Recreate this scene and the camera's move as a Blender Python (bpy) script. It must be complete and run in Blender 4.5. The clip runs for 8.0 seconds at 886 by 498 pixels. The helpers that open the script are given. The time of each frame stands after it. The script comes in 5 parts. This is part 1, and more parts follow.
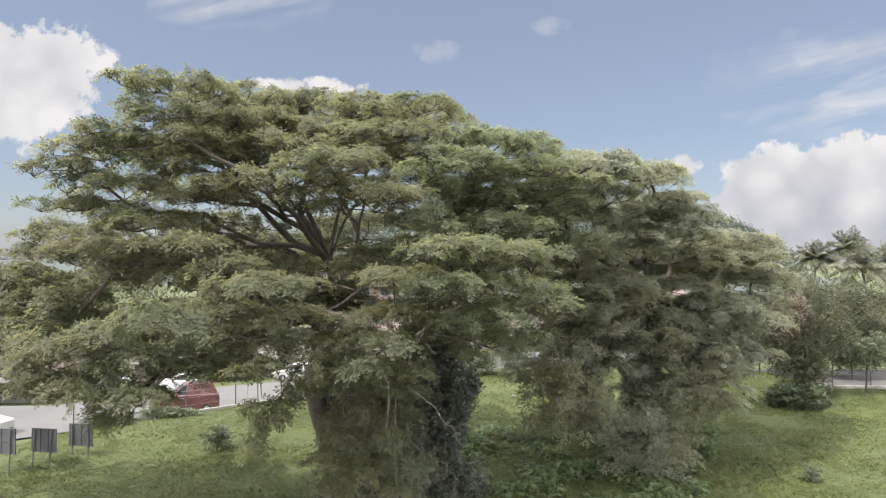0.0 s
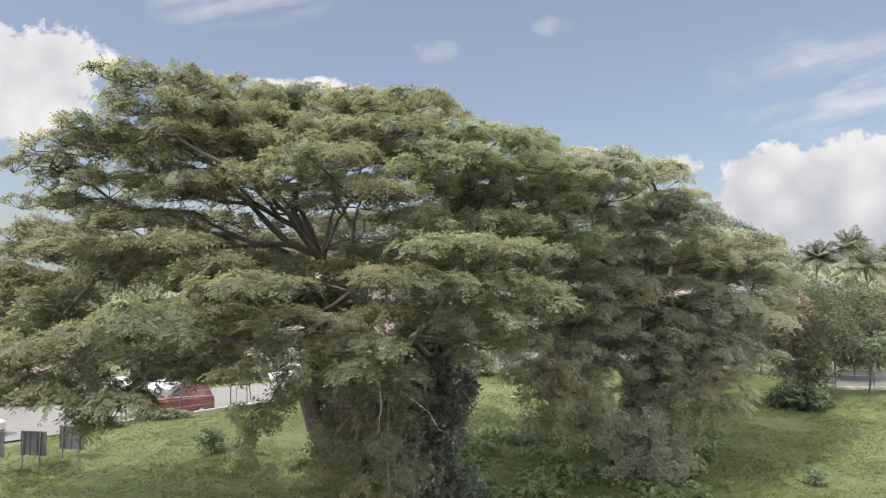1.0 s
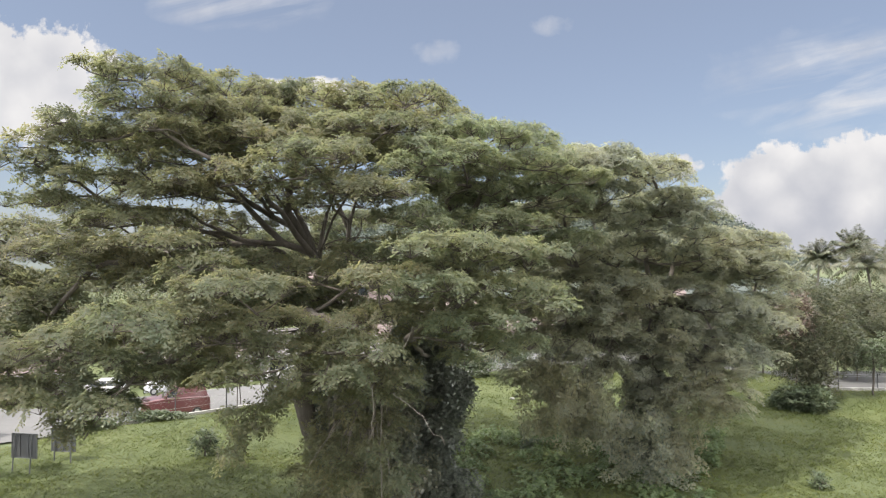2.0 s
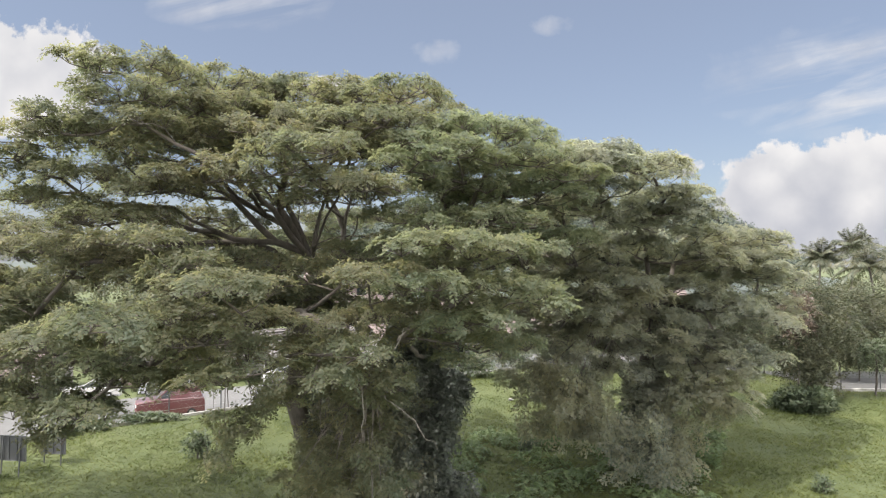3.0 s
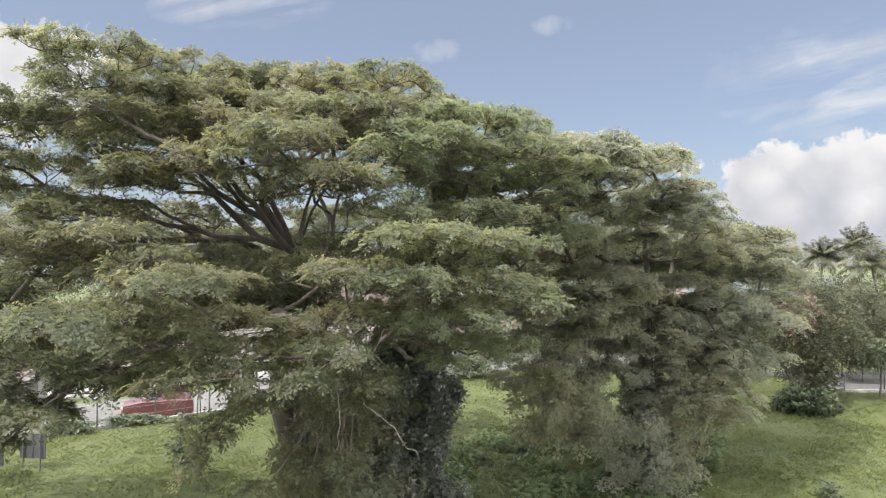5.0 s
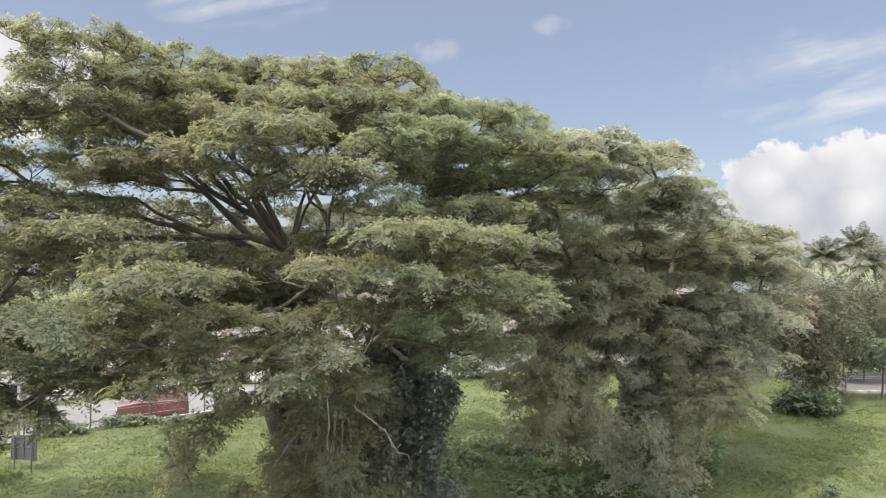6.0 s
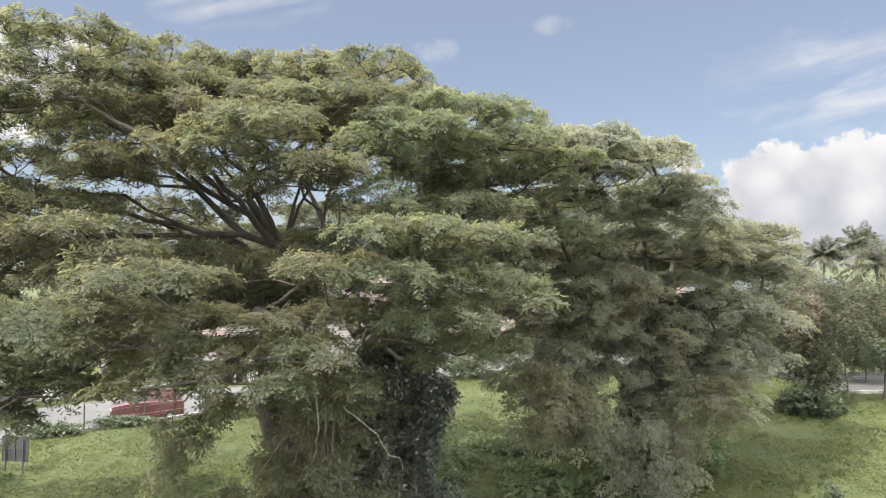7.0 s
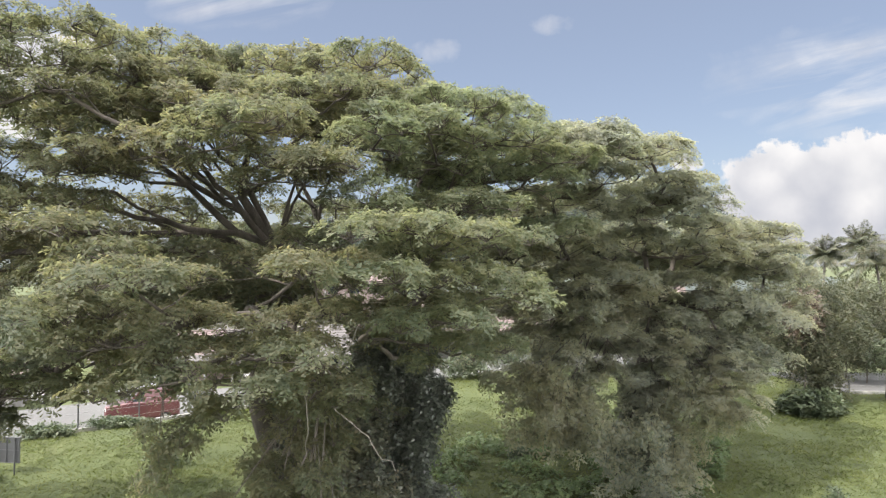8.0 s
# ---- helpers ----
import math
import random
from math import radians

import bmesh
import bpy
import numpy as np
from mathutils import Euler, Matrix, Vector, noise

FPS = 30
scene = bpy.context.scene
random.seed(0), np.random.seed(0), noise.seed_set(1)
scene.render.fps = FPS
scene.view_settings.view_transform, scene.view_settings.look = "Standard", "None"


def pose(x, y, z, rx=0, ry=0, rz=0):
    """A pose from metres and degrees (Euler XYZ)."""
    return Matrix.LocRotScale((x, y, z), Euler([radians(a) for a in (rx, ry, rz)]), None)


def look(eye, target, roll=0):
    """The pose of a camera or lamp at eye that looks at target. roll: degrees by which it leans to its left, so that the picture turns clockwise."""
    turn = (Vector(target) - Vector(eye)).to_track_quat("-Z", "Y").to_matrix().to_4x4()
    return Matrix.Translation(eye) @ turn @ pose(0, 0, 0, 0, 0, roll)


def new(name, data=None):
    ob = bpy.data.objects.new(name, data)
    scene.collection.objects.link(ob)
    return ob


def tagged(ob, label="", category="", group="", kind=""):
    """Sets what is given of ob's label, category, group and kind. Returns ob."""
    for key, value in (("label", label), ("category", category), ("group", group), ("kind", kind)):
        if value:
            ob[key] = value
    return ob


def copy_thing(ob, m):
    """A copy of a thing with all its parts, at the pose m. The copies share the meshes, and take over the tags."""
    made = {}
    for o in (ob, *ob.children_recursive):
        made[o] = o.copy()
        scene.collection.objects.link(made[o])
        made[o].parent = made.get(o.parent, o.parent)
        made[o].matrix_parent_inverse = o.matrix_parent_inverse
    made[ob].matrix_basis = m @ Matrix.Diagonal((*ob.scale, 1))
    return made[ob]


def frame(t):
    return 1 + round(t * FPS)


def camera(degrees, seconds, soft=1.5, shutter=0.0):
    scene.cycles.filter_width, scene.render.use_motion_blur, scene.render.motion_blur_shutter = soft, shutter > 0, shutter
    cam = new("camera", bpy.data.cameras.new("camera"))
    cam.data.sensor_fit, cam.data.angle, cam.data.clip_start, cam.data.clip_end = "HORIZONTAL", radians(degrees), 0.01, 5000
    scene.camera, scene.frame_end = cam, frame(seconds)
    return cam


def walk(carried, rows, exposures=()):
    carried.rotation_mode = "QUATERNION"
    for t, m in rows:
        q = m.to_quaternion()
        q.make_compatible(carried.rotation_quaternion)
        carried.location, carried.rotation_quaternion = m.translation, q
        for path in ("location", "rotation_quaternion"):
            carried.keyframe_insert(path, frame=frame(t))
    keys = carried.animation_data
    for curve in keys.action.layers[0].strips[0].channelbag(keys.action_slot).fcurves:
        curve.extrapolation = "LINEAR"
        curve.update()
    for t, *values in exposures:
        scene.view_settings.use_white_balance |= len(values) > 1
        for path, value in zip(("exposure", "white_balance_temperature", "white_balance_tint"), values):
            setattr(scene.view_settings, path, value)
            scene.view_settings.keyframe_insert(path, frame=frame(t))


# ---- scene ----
cam = camera(70.0, 8.0, 1.15)
EYE, TILT, LEAN, TURN = 10.5, 1.5, 0.0, 0.0
ROWS = [
    (0.0, 0.000, 0.000, 0.000, 0.00, 0.00, -0.00),
    (0.5, 0.079, 0.317, -0.021, 0.02, 0.01, 0.02),
    (1.0, 0.165, 0.618, -0.037, 0.02, 0.00, 0.02),
    (1.5, 0.237, 0.870, -0.052, 0.04, -0.00, 0.02),
    (3.0, 0.492, 1.711, -0.118, 0.07, -0.02, 0.02),
    (3.5, 0.592, 1.993, -0.150, 0.07, -0.03, 0.03),
    (4.0, 0.691, 2.266, -0.175, 0.06, -0.04, 0.04),
    (4.5, 0.793, 2.525, -0.202, 0.06, -0.05, 0.04),
    (6.0, 1.046, 3.192, -0.271, 0.07, -0.07, 0.02),
    (6.5, 1.127, 3.421, -0.308, 0.08, -0.06, 0.01),
    (7.0, 1.194, 3.625, -0.347, 0.08, -0.07, 0.02),
    (7.5, 1.252, 3.809, -0.375, 0.08, -0.07, 0.03),
    (8.0, 1.324, 4.016, -0.404, 0.07, -0.08, -0.00),
]
walk(cam, [(t, pose(0, 0, EYE, TILT, LEAN, TURN) @ pose(x, y, z, 90 + pitch, roll, yaw)) for t, x, y, z, yaw, pitch, roll in ROWS],
     [(0.0, 1.49, 6460, 12.5), (4.0, 1.56, 6460, 12.5), (8.0, 1.65, 6460, 12.5)])

# ---- light ----
SUN_FROM = Vector((-0.62, -0.45, 1.0)).normalized()
world = bpy.data.worlds.new("sky")
scene.world = world
world.use_nodes = True


def wire(tree, kind, inputs=None, **props):
    """A node of that kind with its inputs set: a value, or an output socket to link."""
    node = tree.nodes.new(kind)
    for key, value in props.items():
        setattr(node, key, value)
    for key, value in (inputs or {}).items():
        if isinstance(value, bpy.types.NodeSocket):
            tree.links.new(value, node.inputs[key])
        else:
            node.inputs[key].default_value = value
    return node


def maths(tree, operation, a, b=0.0, c=0.0, clamp=False):
    return wire(tree, "ShaderNodeMath", {0: a, 1: b, 2: c}, operation=operation, use_clamp=clamp).outputs[0]


def ramp_node(tree, value, stops):
    node = wire(tree, "ShaderNodeValToRGB", {0: value})
    els = node.color_ramp.elements
    while len(els) < len(stops):
        els.new(0.5)
    for el, (at, col) in zip(els, stops):
        el.position, el.color = at, (*col, 1.0)
    return node.outputs[0]


def build_sky():
    tree = world.node_tree
    tree.nodes.clear()
    out = tree.nodes.new("ShaderNodeOutputWorld")
    sky = wire(tree, "ShaderNodeTexSky", sky_type="NISHITA", sun_disc=False)
    sky.sun_elevation = math.asin(SUN_FROM.z)
    sky.sun_rotation = math.atan2(SUN_FROM.x, SUN_FROM.y)
    sky.air_density, sky.dust_density, sky.ozone_density = 1.0, 1.2, 1.0
    way = wire(tree, "ShaderNodeTexCoord").outputs["Generated"]
    sep = wire(tree, "ShaderNodeSeparateXYZ", {0: way}).outputs
    # direction as slopes: right and up for one step ahead
    ahead = maths(tree, "MAXIMUM", sep[1], 0.05)
    u = maths(tree, "DIVIDE", sep[0], ahead)
    v = maths(tree, "DIVIDE", sep[2], ahead)
    uv = wire(tree, "ShaderNodeCombineXYZ", {0: u, 1: v, 2: 0.0}).outputs[0]
    front = maths(tree, "GREATER_THAN", sep[1], 0.05)

    def heap(cu, cv, ru, rv, gain=1.0):
        a = maths(tree, "DIVIDE", maths(tree, "SUBTRACT", u, cu), ru)
        b = maths(tree, "DIVIDE", maths(tree, "SUBTRACT", v, cv), rv)
        d = maths(tree, "ADD", maths(tree, "MULTIPLY", a, a), maths(tree, "MULTIPLY", b, b))
        return maths(tree, "MULTIPLY", maths(tree, "SUBTRACT", 1.0, d), gain)

    def add_all(parts):
        total = parts[0]
        for p in parts[1:]:
            total = maths(tree, "MAXIMUM", total, p)
        return total

    puff = wire(tree, "ShaderNodeTexNoise", {"Vector": uv, "Scale": 11.0, "Detail": 9.0, "Roughness": 0.58}).outputs[0]
    bent = wire(tree, "ShaderNodeVectorMath", {0: uv, 1: wire(tree, "ShaderNodeCombineXYZ", {0: maths(tree, "MULTIPLY", puff, 0.05), 1: maths(tree, "MULTIPLY", puff, 0.05), 2: 0.0}).outputs[0]}, operation="ADD").outputs[0]
    lumps = wire(tree, "ShaderNodeTexVoronoi", {"Vector": bent, "Scale": 17.0, "Smoothness": 0.5}, feature="SMOOTH_F1").outputs[0]
    lumps = maths(tree, "SUBTRACT", 0.42, lumps)
    puff_n = maths(tree, "MULTIPLY", maths(tree, "SUBTRACT", puff, 0.5), 2.6)
    body = add_all([heap(0.60, 0.10, 0.20, 0.095), heap(0.50, 0.09, 0.085, 0.075), heap(0.72, 0.14, 0.16, 0.075), heap(0.388, 0.160, 0.024, 0.017, 0.25),
                    heap(-0.75, 0.29, 0.22, 0.115), heap(-0.60, 0.32, 0.08, 0.05, 0.6),
                    heap(-0.24, 0.285, 0.10, 0.016, 0.3)])
    wisp = add_all([heap(0.178, 0.382, 0.028, 0.012, 0.2), heap(-0.006, 0.340, 0.024, 0.012, 0.1)])
    wisp = maths(tree, "MULTIPLY", wire(tree, "ShaderNodeMapRange", {0: maths(tree, "ADD", wisp, puff_n), 1: -0.15, 2: 0.7}).outputs[0], 0.55)
    curl = wire(tree, "ShaderNodeTexNoise", {"Vector": uv, "Scale": 46.0, "Detail": 6.0, "Roughness": 0.6}).outputs[0]
    body = maths(tree, "ADD", body, maths(tree, "MULTIPLY", maths(tree, "SUBTRACT", curl, 0.5), 0.9))
    heaps = wire(tree, "ShaderNodeMapRange", {0: maths(tree, "ADD", body, maths(tree, "ADD", maths(tree, "MULTIPLY", puff_n, 0.85), maths(tree, "MULTIPLY", lumps, 0.5))), 1: 0.0, 2: 0.20}).outputs[0]
    shade = wire(tree, "ShaderNodeTexNoise", {"Vector": uv, "Scale": 8.0, "Detail": 5.0, "Roughness": 0.5}).outputs[0]
    # thin high streaks, drawn out and tilted
    turn = wire(tree, "ShaderNodeMapping", {"Vector": uv, "Rotation": (0, 0, 0.24), "Scale": (0.34, 0.055, 1.0)}, vector_type="TEXTURE").outputs[0]
    streak = wire(tree, "ShaderNodeTexNoise", {"Vector": turn, "Scale": 1.4, "Detail": 7.0, "Roughness": 0.55, "Distortion": 0.4}).outputs[0]
    veil = add_all([heap(0.68, 0.29, 0.27, 0.10, 1.3), heap(-0.33, 0.42, 0.16, 0.05)])
    veil = maths(tree, "MULTIPLY", maths(tree, "MAXIMUM", maths(tree, "ADD", veil, maths(tree, "MULTIPLY", puff_n, 0.7)), 0.0), wire(tree, "ShaderNodeMapRange", {0: streak, 1: 0.38, 2: 0.72}).outputs[0], clamp=True)
    low = wire(tree, "ShaderNodeMapRange", {0: v, 1: 0.10, 2: 0.0}).outputs[0]
    low = maths(tree, "MULTIPLY", low, 0.55)
    # bright cloud added over the unseen rest of the sky, to fill the shade
    rest = wire(tree, "ShaderNodeTexNoise", {"Vector": way, "Scale": 2.6, "Detail": 6.0, "Roughness": 0.6}).outputs[0]
    rest = wire(tree, "ShaderNodeMapRange", {0: rest, 1: 0.24, 2: 0.46}).outputs[0]
    above = wire(tree, "ShaderNodeMapRange", {0: v, 1: 0.50, 2: 0.85}).outputs[0]
    rest = maths(tree, "MULTIPLY", rest, maths(tree, "MAXIMUM", above, maths(tree, "SUBTRACT", 1.0, front)))
    cover = maths(tree, "MULTIPLY", add_all([heaps, wisp, maths(tree, "MULTIPLY", veil, 0.75), low]), front)
    crest = wire(tree, "ShaderNodeMapRange", {0: v, 1: 0.03, 2: 0.19}).outputs[0]
    bulk = maths(tree, "ADD", maths(tree, "MULTIPLY", crest, 0.30), maths(tree, "MULTIPLY", shade, 0.60))
    white = ramp_node(tree, maths(tree, "ADD", bulk, maths(tree, "MULTIPLY", lumps, 0.35)), [(0.26, (4.5, 4.7, 5.1)), (0.66, (7.3, 7.3, 7.2))])
    pale = wire(tree, "ShaderNodeMix", {"Factor": 0.34, 6: sky.outputs[0], 7: (4.7, 5.2, 6.2, 1)}, data_type="RGBA").outputs[2]
    view = wire(tree, "ShaderNodeMix", {"Factor": cover, 6: pale, 7: white}, data_type="RGBA").outputs[2]
    # sky ahead is dimmed, so the added cloud overhead and behind lights more strongly
    view = wire(tree, "ShaderNodeMix", {"Factor": 1.0, 6: view, 7: (0.522, 0.518, 0.514, 1)}, data_type="RGBA", blend_type="MULTIPLY").outputs[2]
    mix = wire(tree, "ShaderNodeMix", {"Factor": rest, 6: view, 7: (18.5, 18.5, 18.5, 1)}, data_type="RGBA").outputs[2]
    back = wire(tree, "ShaderNodeBackground", {0: mix, 1: 0.082})
    tree.links.new(back.outputs[0], out.inputs[0])


build_sky()
sun = new("sun", bpy.data.lights.new("sun", "SUN"))
sun.data.energy, sun.data.angle, sun.data.color = 3.0, radians(0.6), (1.0, 0.95, 0.86)
sun.matrix_world = look(SUN_FROM * 60, (0, 0, 0))


# ---- materials ----
def material(name, roughness=0.8):
    mat = bpy.data.materials.new(name)
    mat.use_nodes = True
    tree = mat.node_tree
    shader = tree.nodes["Principled BSDF"]
    shader.inputs["Roughness"].default_value = roughness
    return mat, tree, shader


def surface(name, low, high, scale=1.0, fine=12.0, roughness=0.85, bump=0.3, metal=0.0, stretch=(1, 1, 1), spread=(0.3, 0.7), depth=0.02):
    """A worn surface: two colours mixed by coarse and fine noise, with relief."""
    mat, tree, shader = material(name, roughness)
    at = wire(tree, "ShaderNodeTexCoord").outputs["Object"]
    at = wire(tree, "ShaderNodeMapping", {"Vector": at, "Scale": stretch}).outputs[0]
    coarse = wire(tree, "ShaderNodeTexNoise", {"Vector": at, "Scale": scale, "Detail": 4.0}).outputs[0]
    grain = wire(tree, "ShaderNodeTexNoise", {"Vector": at, "Scale": fine, "Detail": 5.0, "Roughness": 0.65}).outputs[0]
    both = maths(tree, "ADD", maths(tree, "MULTIPLY", coarse, 0.6), maths(tree, "MULTIPLY", grain, 0.4))
    tree.links.new(ramp_node(tree, both, [(spread[0], low), (spread[1], high)]), shader.inputs["Base Color"])
    rel = wire(tree, "ShaderNodeBump", {"Strength": bump, "Distance": depth, "Height": grain})
    tree.links.new(rel.outputs[0], shader.inputs["Normal"])
    shader.inputs["Metallic"].default_value = metal
    return mat


def foliage(name, dark, mid, light, patch=0.35, through_light=0.4, gloss=0.025):
    """Leaves: tint by leaf and by patch of the crown, part of the light passing through."""
    mat, tree, shader = material(name, 0.5)
    at = wire(tree, "ShaderNodeTexCoord").outputs["Object"]
    each = wire(tree, "ShaderNodeNewGeometry").outputs["Random Per Island"]
    big = wire(tree, "ShaderNodeTexNoise", {"Vector": at, "Scale": patch, "Detail": 3.0}).outputs[0]
    big = wire(tree, "ShaderNodeMapRange", {0: big, 1: 0.3, 2: 0.7}).outputs[0]
    small = wire(tree, "ShaderNodeTexNoise", {"Vector": at, "Scale": 2.2, "Detail": 2.0}).outputs[0]
    small = wire(tree, "ShaderNodeMapRange", {0: small, 1: 0.3, 2: 0.7}).outputs[0]
    both = maths(tree, "ADD", maths(tree, "MULTIPLY", big, 0.42), maths(tree, "ADD", maths(tree, "MULTIPLY", each, 0.36), maths(tree, "MULTIPLY", small, 0.22)))
    col = ramp_node(tree, both, [(0.15, dark), (0.5, mid), (0.85, light)])
    tree.links.new(col, shader.inputs["Base Color"])
    shader.inputs["Specular IOR Level"].default_value = min(1.0, gloss * 9)
    glow = wire(tree, "ShaderNodeMix", {"Factor": 1.0, 6: col, 7: (1.55, 1.55, 1.14, 1)}, data_type="RGBA", blend_type="MULTIPLY").outputs[2]
    trans = wire(tree, "ShaderNodeBsdfTranslucent", {0: glow})
    mix = wire(tree, "ShaderNodeMixShader", {0: through_light, 1: shader.outputs[0], 2: trans.outputs[0]})
    tree.links.new(mix.outputs[0], tree.nodes["Material Output"].inputs[0])
    return mat


M_RAIN = foliage("rain_tree_leaves", (0.081, 0.099, 0.072), (0.117, 0.122, 0.080), (0.154, 0.140, 0.088), 0.30, 0.62)
# blue is lifted in this and the next tone, standing in for haze
M_RAIN_B = foliage("rain_tree_leaves_green", (0.091, 0.114, 0.087), (0.128, 0.144, 0.096), (0.163, 0.164, 0.102), 0.30, 0.62)
M_RAIN_C_HAZE = foliage("rain_tree_leaves_olive", (0.139, 0.157, 0.147), (0.184, 0.191, 0.152), (0.209, 0.196, 0.134), 0.22, 0.62)
M_VINE = foliage("vine_leaves", (0.053, 0.062, 0.044), (0.098, 0.102, 0.069), (0.181, 0.166, 0.111), 0.9, 0.4, 0.10)
# ivy leaves: the shade on the trunks is put into this dark colour
M_IVY_SHADE = foliage("ivy_leaves", (0.038, 0.048, 0.037), (0.061, 0.072, 0.054), (0.108, 0.117, 0.086), 0.6, 0.3, 0.10)
M_SHRUB = foliage("shrub_leaves", (0.038, 0.054, 0.030), (0.062, 0.082, 0.044), (0.110, 0.124, 0.070), 0.8, 0.3, 0.05)
# the bluish cast of these leaves stands in for haze over the distance
M_FAR_HAZE = foliage("far_leaves", (0.040, 0.052, 0.044), (0.052, 0.066, 0.055), (0.068, 0.082, 0.062), 0.05, 0.2, 0.04)
M_GARDEN = foliage("garden_tree_leaves", (0.035, 0.043, 0.029), (0.060, 0.067, 0.041), (0.123, 0.114, 0.074), 0.5, 0.4, 0.035)
M_RED = foliage("red_leaves", (0.055, 0.042, 0.032), (0.090, 0.062, 0.046), (0.140, 0.096, 0.070), 0.8, 0.3, 0.08)
M_PALM = foliage("palm_leaves", (0.042, 0.054, 0.032), (0.074, 0.082, 0.046), (0.140, 0.122, 0.068), 0.6, 0.3, 0.12)
M_GRASS = foliage("grass_blades", (0.045, 0.062, 0.019), (0.075, 0.091, 0.024), (0.106, 0.114, 0.034), 0.25, 0.55, 0.045)
M_BARK = surface("bark", (0.032, 0.027, 0.022), (0.110, 0.095, 0.079), 0.8, 9.0, 0.95, 0.8, stretch=(3, 3, 0.6), depth=0.04)
M_STEM = surface("vine_stem_bark", (0.026, 0.022, 0.018), (0.075, 0.064, 0.052), 1.0, 10.0, 0.95, 0.5)
M_PALE_BARK = surface("pale_bark", (0.075, 0.068, 0.058), (0.145, 0.13, 0.112), 1.0, 10.0, 0.9, 0.5)
M_ROAD = surface("road_concrete", (0.058, 0.057, 0.055), (0.096, 0.094, 0.091), 0.12, 3.0, 0.9, 0.2)
M_WALL = surface("painted_wall", (0.15, 0.145, 0.135), (0.26, 0.25, 0.235), 0.4, 5.0, 0.85, 0.1)
M_WALL_PINK = surface("pink_wall", (0.17, 0.13, 0.12), (0.25, 0.20, 0.185), 0.4, 5.0, 0.85, 0.1)
M_ROOF = surface("roof_tiles", (0.075, 0.055, 0.051), (0.14, 0.105, 0.098), 0.5, 6.0, 0.85, 0.3)
M_ROOF_PALE = surface("roof_sheet_pale", (0.06, 0.053, 0.050), (0.10, 0.090, 0.085), 0.5, 6.0, 0.7, 0.2)
M_METAL = surface("painted_steel_dark", (0.035, 0.037, 0.04), (0.075, 0.078, 0.08), 2.0, 20.0, 0.6, 0.1)
M_BOARD = surface("board_back_steel", (0.030, 0.032, 0.034), (0.056, 0.059, 0.062), 1.2, 14.0, 0.65, 0.1)
M_FENCE = surface("galvanised_steel", (0.16, 0.16, 0.16), (0.30, 0.30, 0.29), 2.0, 20.0, 0.6, 0.1)
M_CONCRETE = surface("weathered_concrete", (0.16, 0.155, 0.14), (0.36, 0.35, 0.32), 0.7, 9.0, 0.95, 0.4)
M_DARK = surface("dark_opening", (0.012, 0.012, 0.012), (0.03, 0.03, 0.032), 1.0, 6.0, 0.6, 0.0)


# ---- helpers for things ----
def ground_z(x, y):
    """Height of the lot: nearly level, rising to a bank along its far side, then down to the road."""
    edge = far_edge(x)
    d = edge - y
    rise = 0.7 * np.clip((14.0 - d) / 12.0, 0, 1) ** 2 * (3 - 2 * np.clip((14.0 - d) / 12.0, 0, 1))
    rise = rise * np.clip((x + 27.0) / 6.0, 0, 1) - 0.25 * np.clip((-x - 13.0) / 6.0, 0, 1)
    drop = np.clip(-d / 2.5, 0, 1)
    return rise * (1 - drop) - 0.25 * drop - 0.9 * np.clip((-d - 13.0) / 8.0, 0, 1)


def swell(x, y):
    """Small unevenness of the lot's surface."""
    return np.array([noise.noise(Vector((a * 0.35, b * 0.35, 0))) * 0.10 + noise.noise(Vector((a * 1.1, b * 1.1, 3))) * 0.05 for a, b in zip(x, y)])


def far_edge(x):
    """The lot's far boundary, where the fence stands."""
    return np.interp(x, [-60, -30, -22.0, -10.2, 10.0, 24.0, 29.0, 31.5, 60.0], [33, 34.0, 40.0, 47.0, 64.0, 64.0, 60.0, 51.0, 50.0])


def mesh_object(name, verts, faces, mat, parent=None, label="", smooth=False):
    me = bpy.data.meshes.new(name)
    me.from_pydata([tuple(v) for v in verts], [], faces)
    me.update()
    if smooth:
        me.polygons.foreach_set("use_smooth", [True] * len(me.polygons))
    me.materials.append(mat)
    ob = new(name, me)
    if parent:
        ob.parent = parent
    if label:
        ob["label"] = label
    return ob


def part(name, bm, mat, parent=None, label="", smooth=False):
    me = bpy.data.meshes.new(name)
    bm.to_mesh(me)
    bm.free()
    if smooth:
        me.polygons.foreach_set("use_smooth", [True] * len(me.polygons))
    me.materials.append(mat)
    ob = new(name, me)
    if parent:
        ob.parent = parent
    if label:
        ob["label"] = label
    return ob


def thing(name, at, label, category, group="", kind="", rz=0.0):
    ob = new(name)
    ob.matrix_world = pose(*at, 0, 0, rz)
    ob.empty_display_size = 0.3
    return tagged(ob, label, category, group, kind)


def box(bm, lo, hi, bevel=0.0, m=None):
    c = [(a + b) / 2 for a, b in zip(lo, hi)]
    s = [abs(b - a) for a, b in zip(lo, hi)]
    mat = Matrix.LocRotScale(c, None, s)
    made = bmesh.ops.create_cube(bm, size=1.0, matrix=(m @ mat) if m else mat)["verts"]
    if bevel:
        edges = list({e for v in made for e in v.link_edges})
        bmesh.ops.bevel(bm, geom=edges, offset=bevel, segments=1, affect="EDGES")


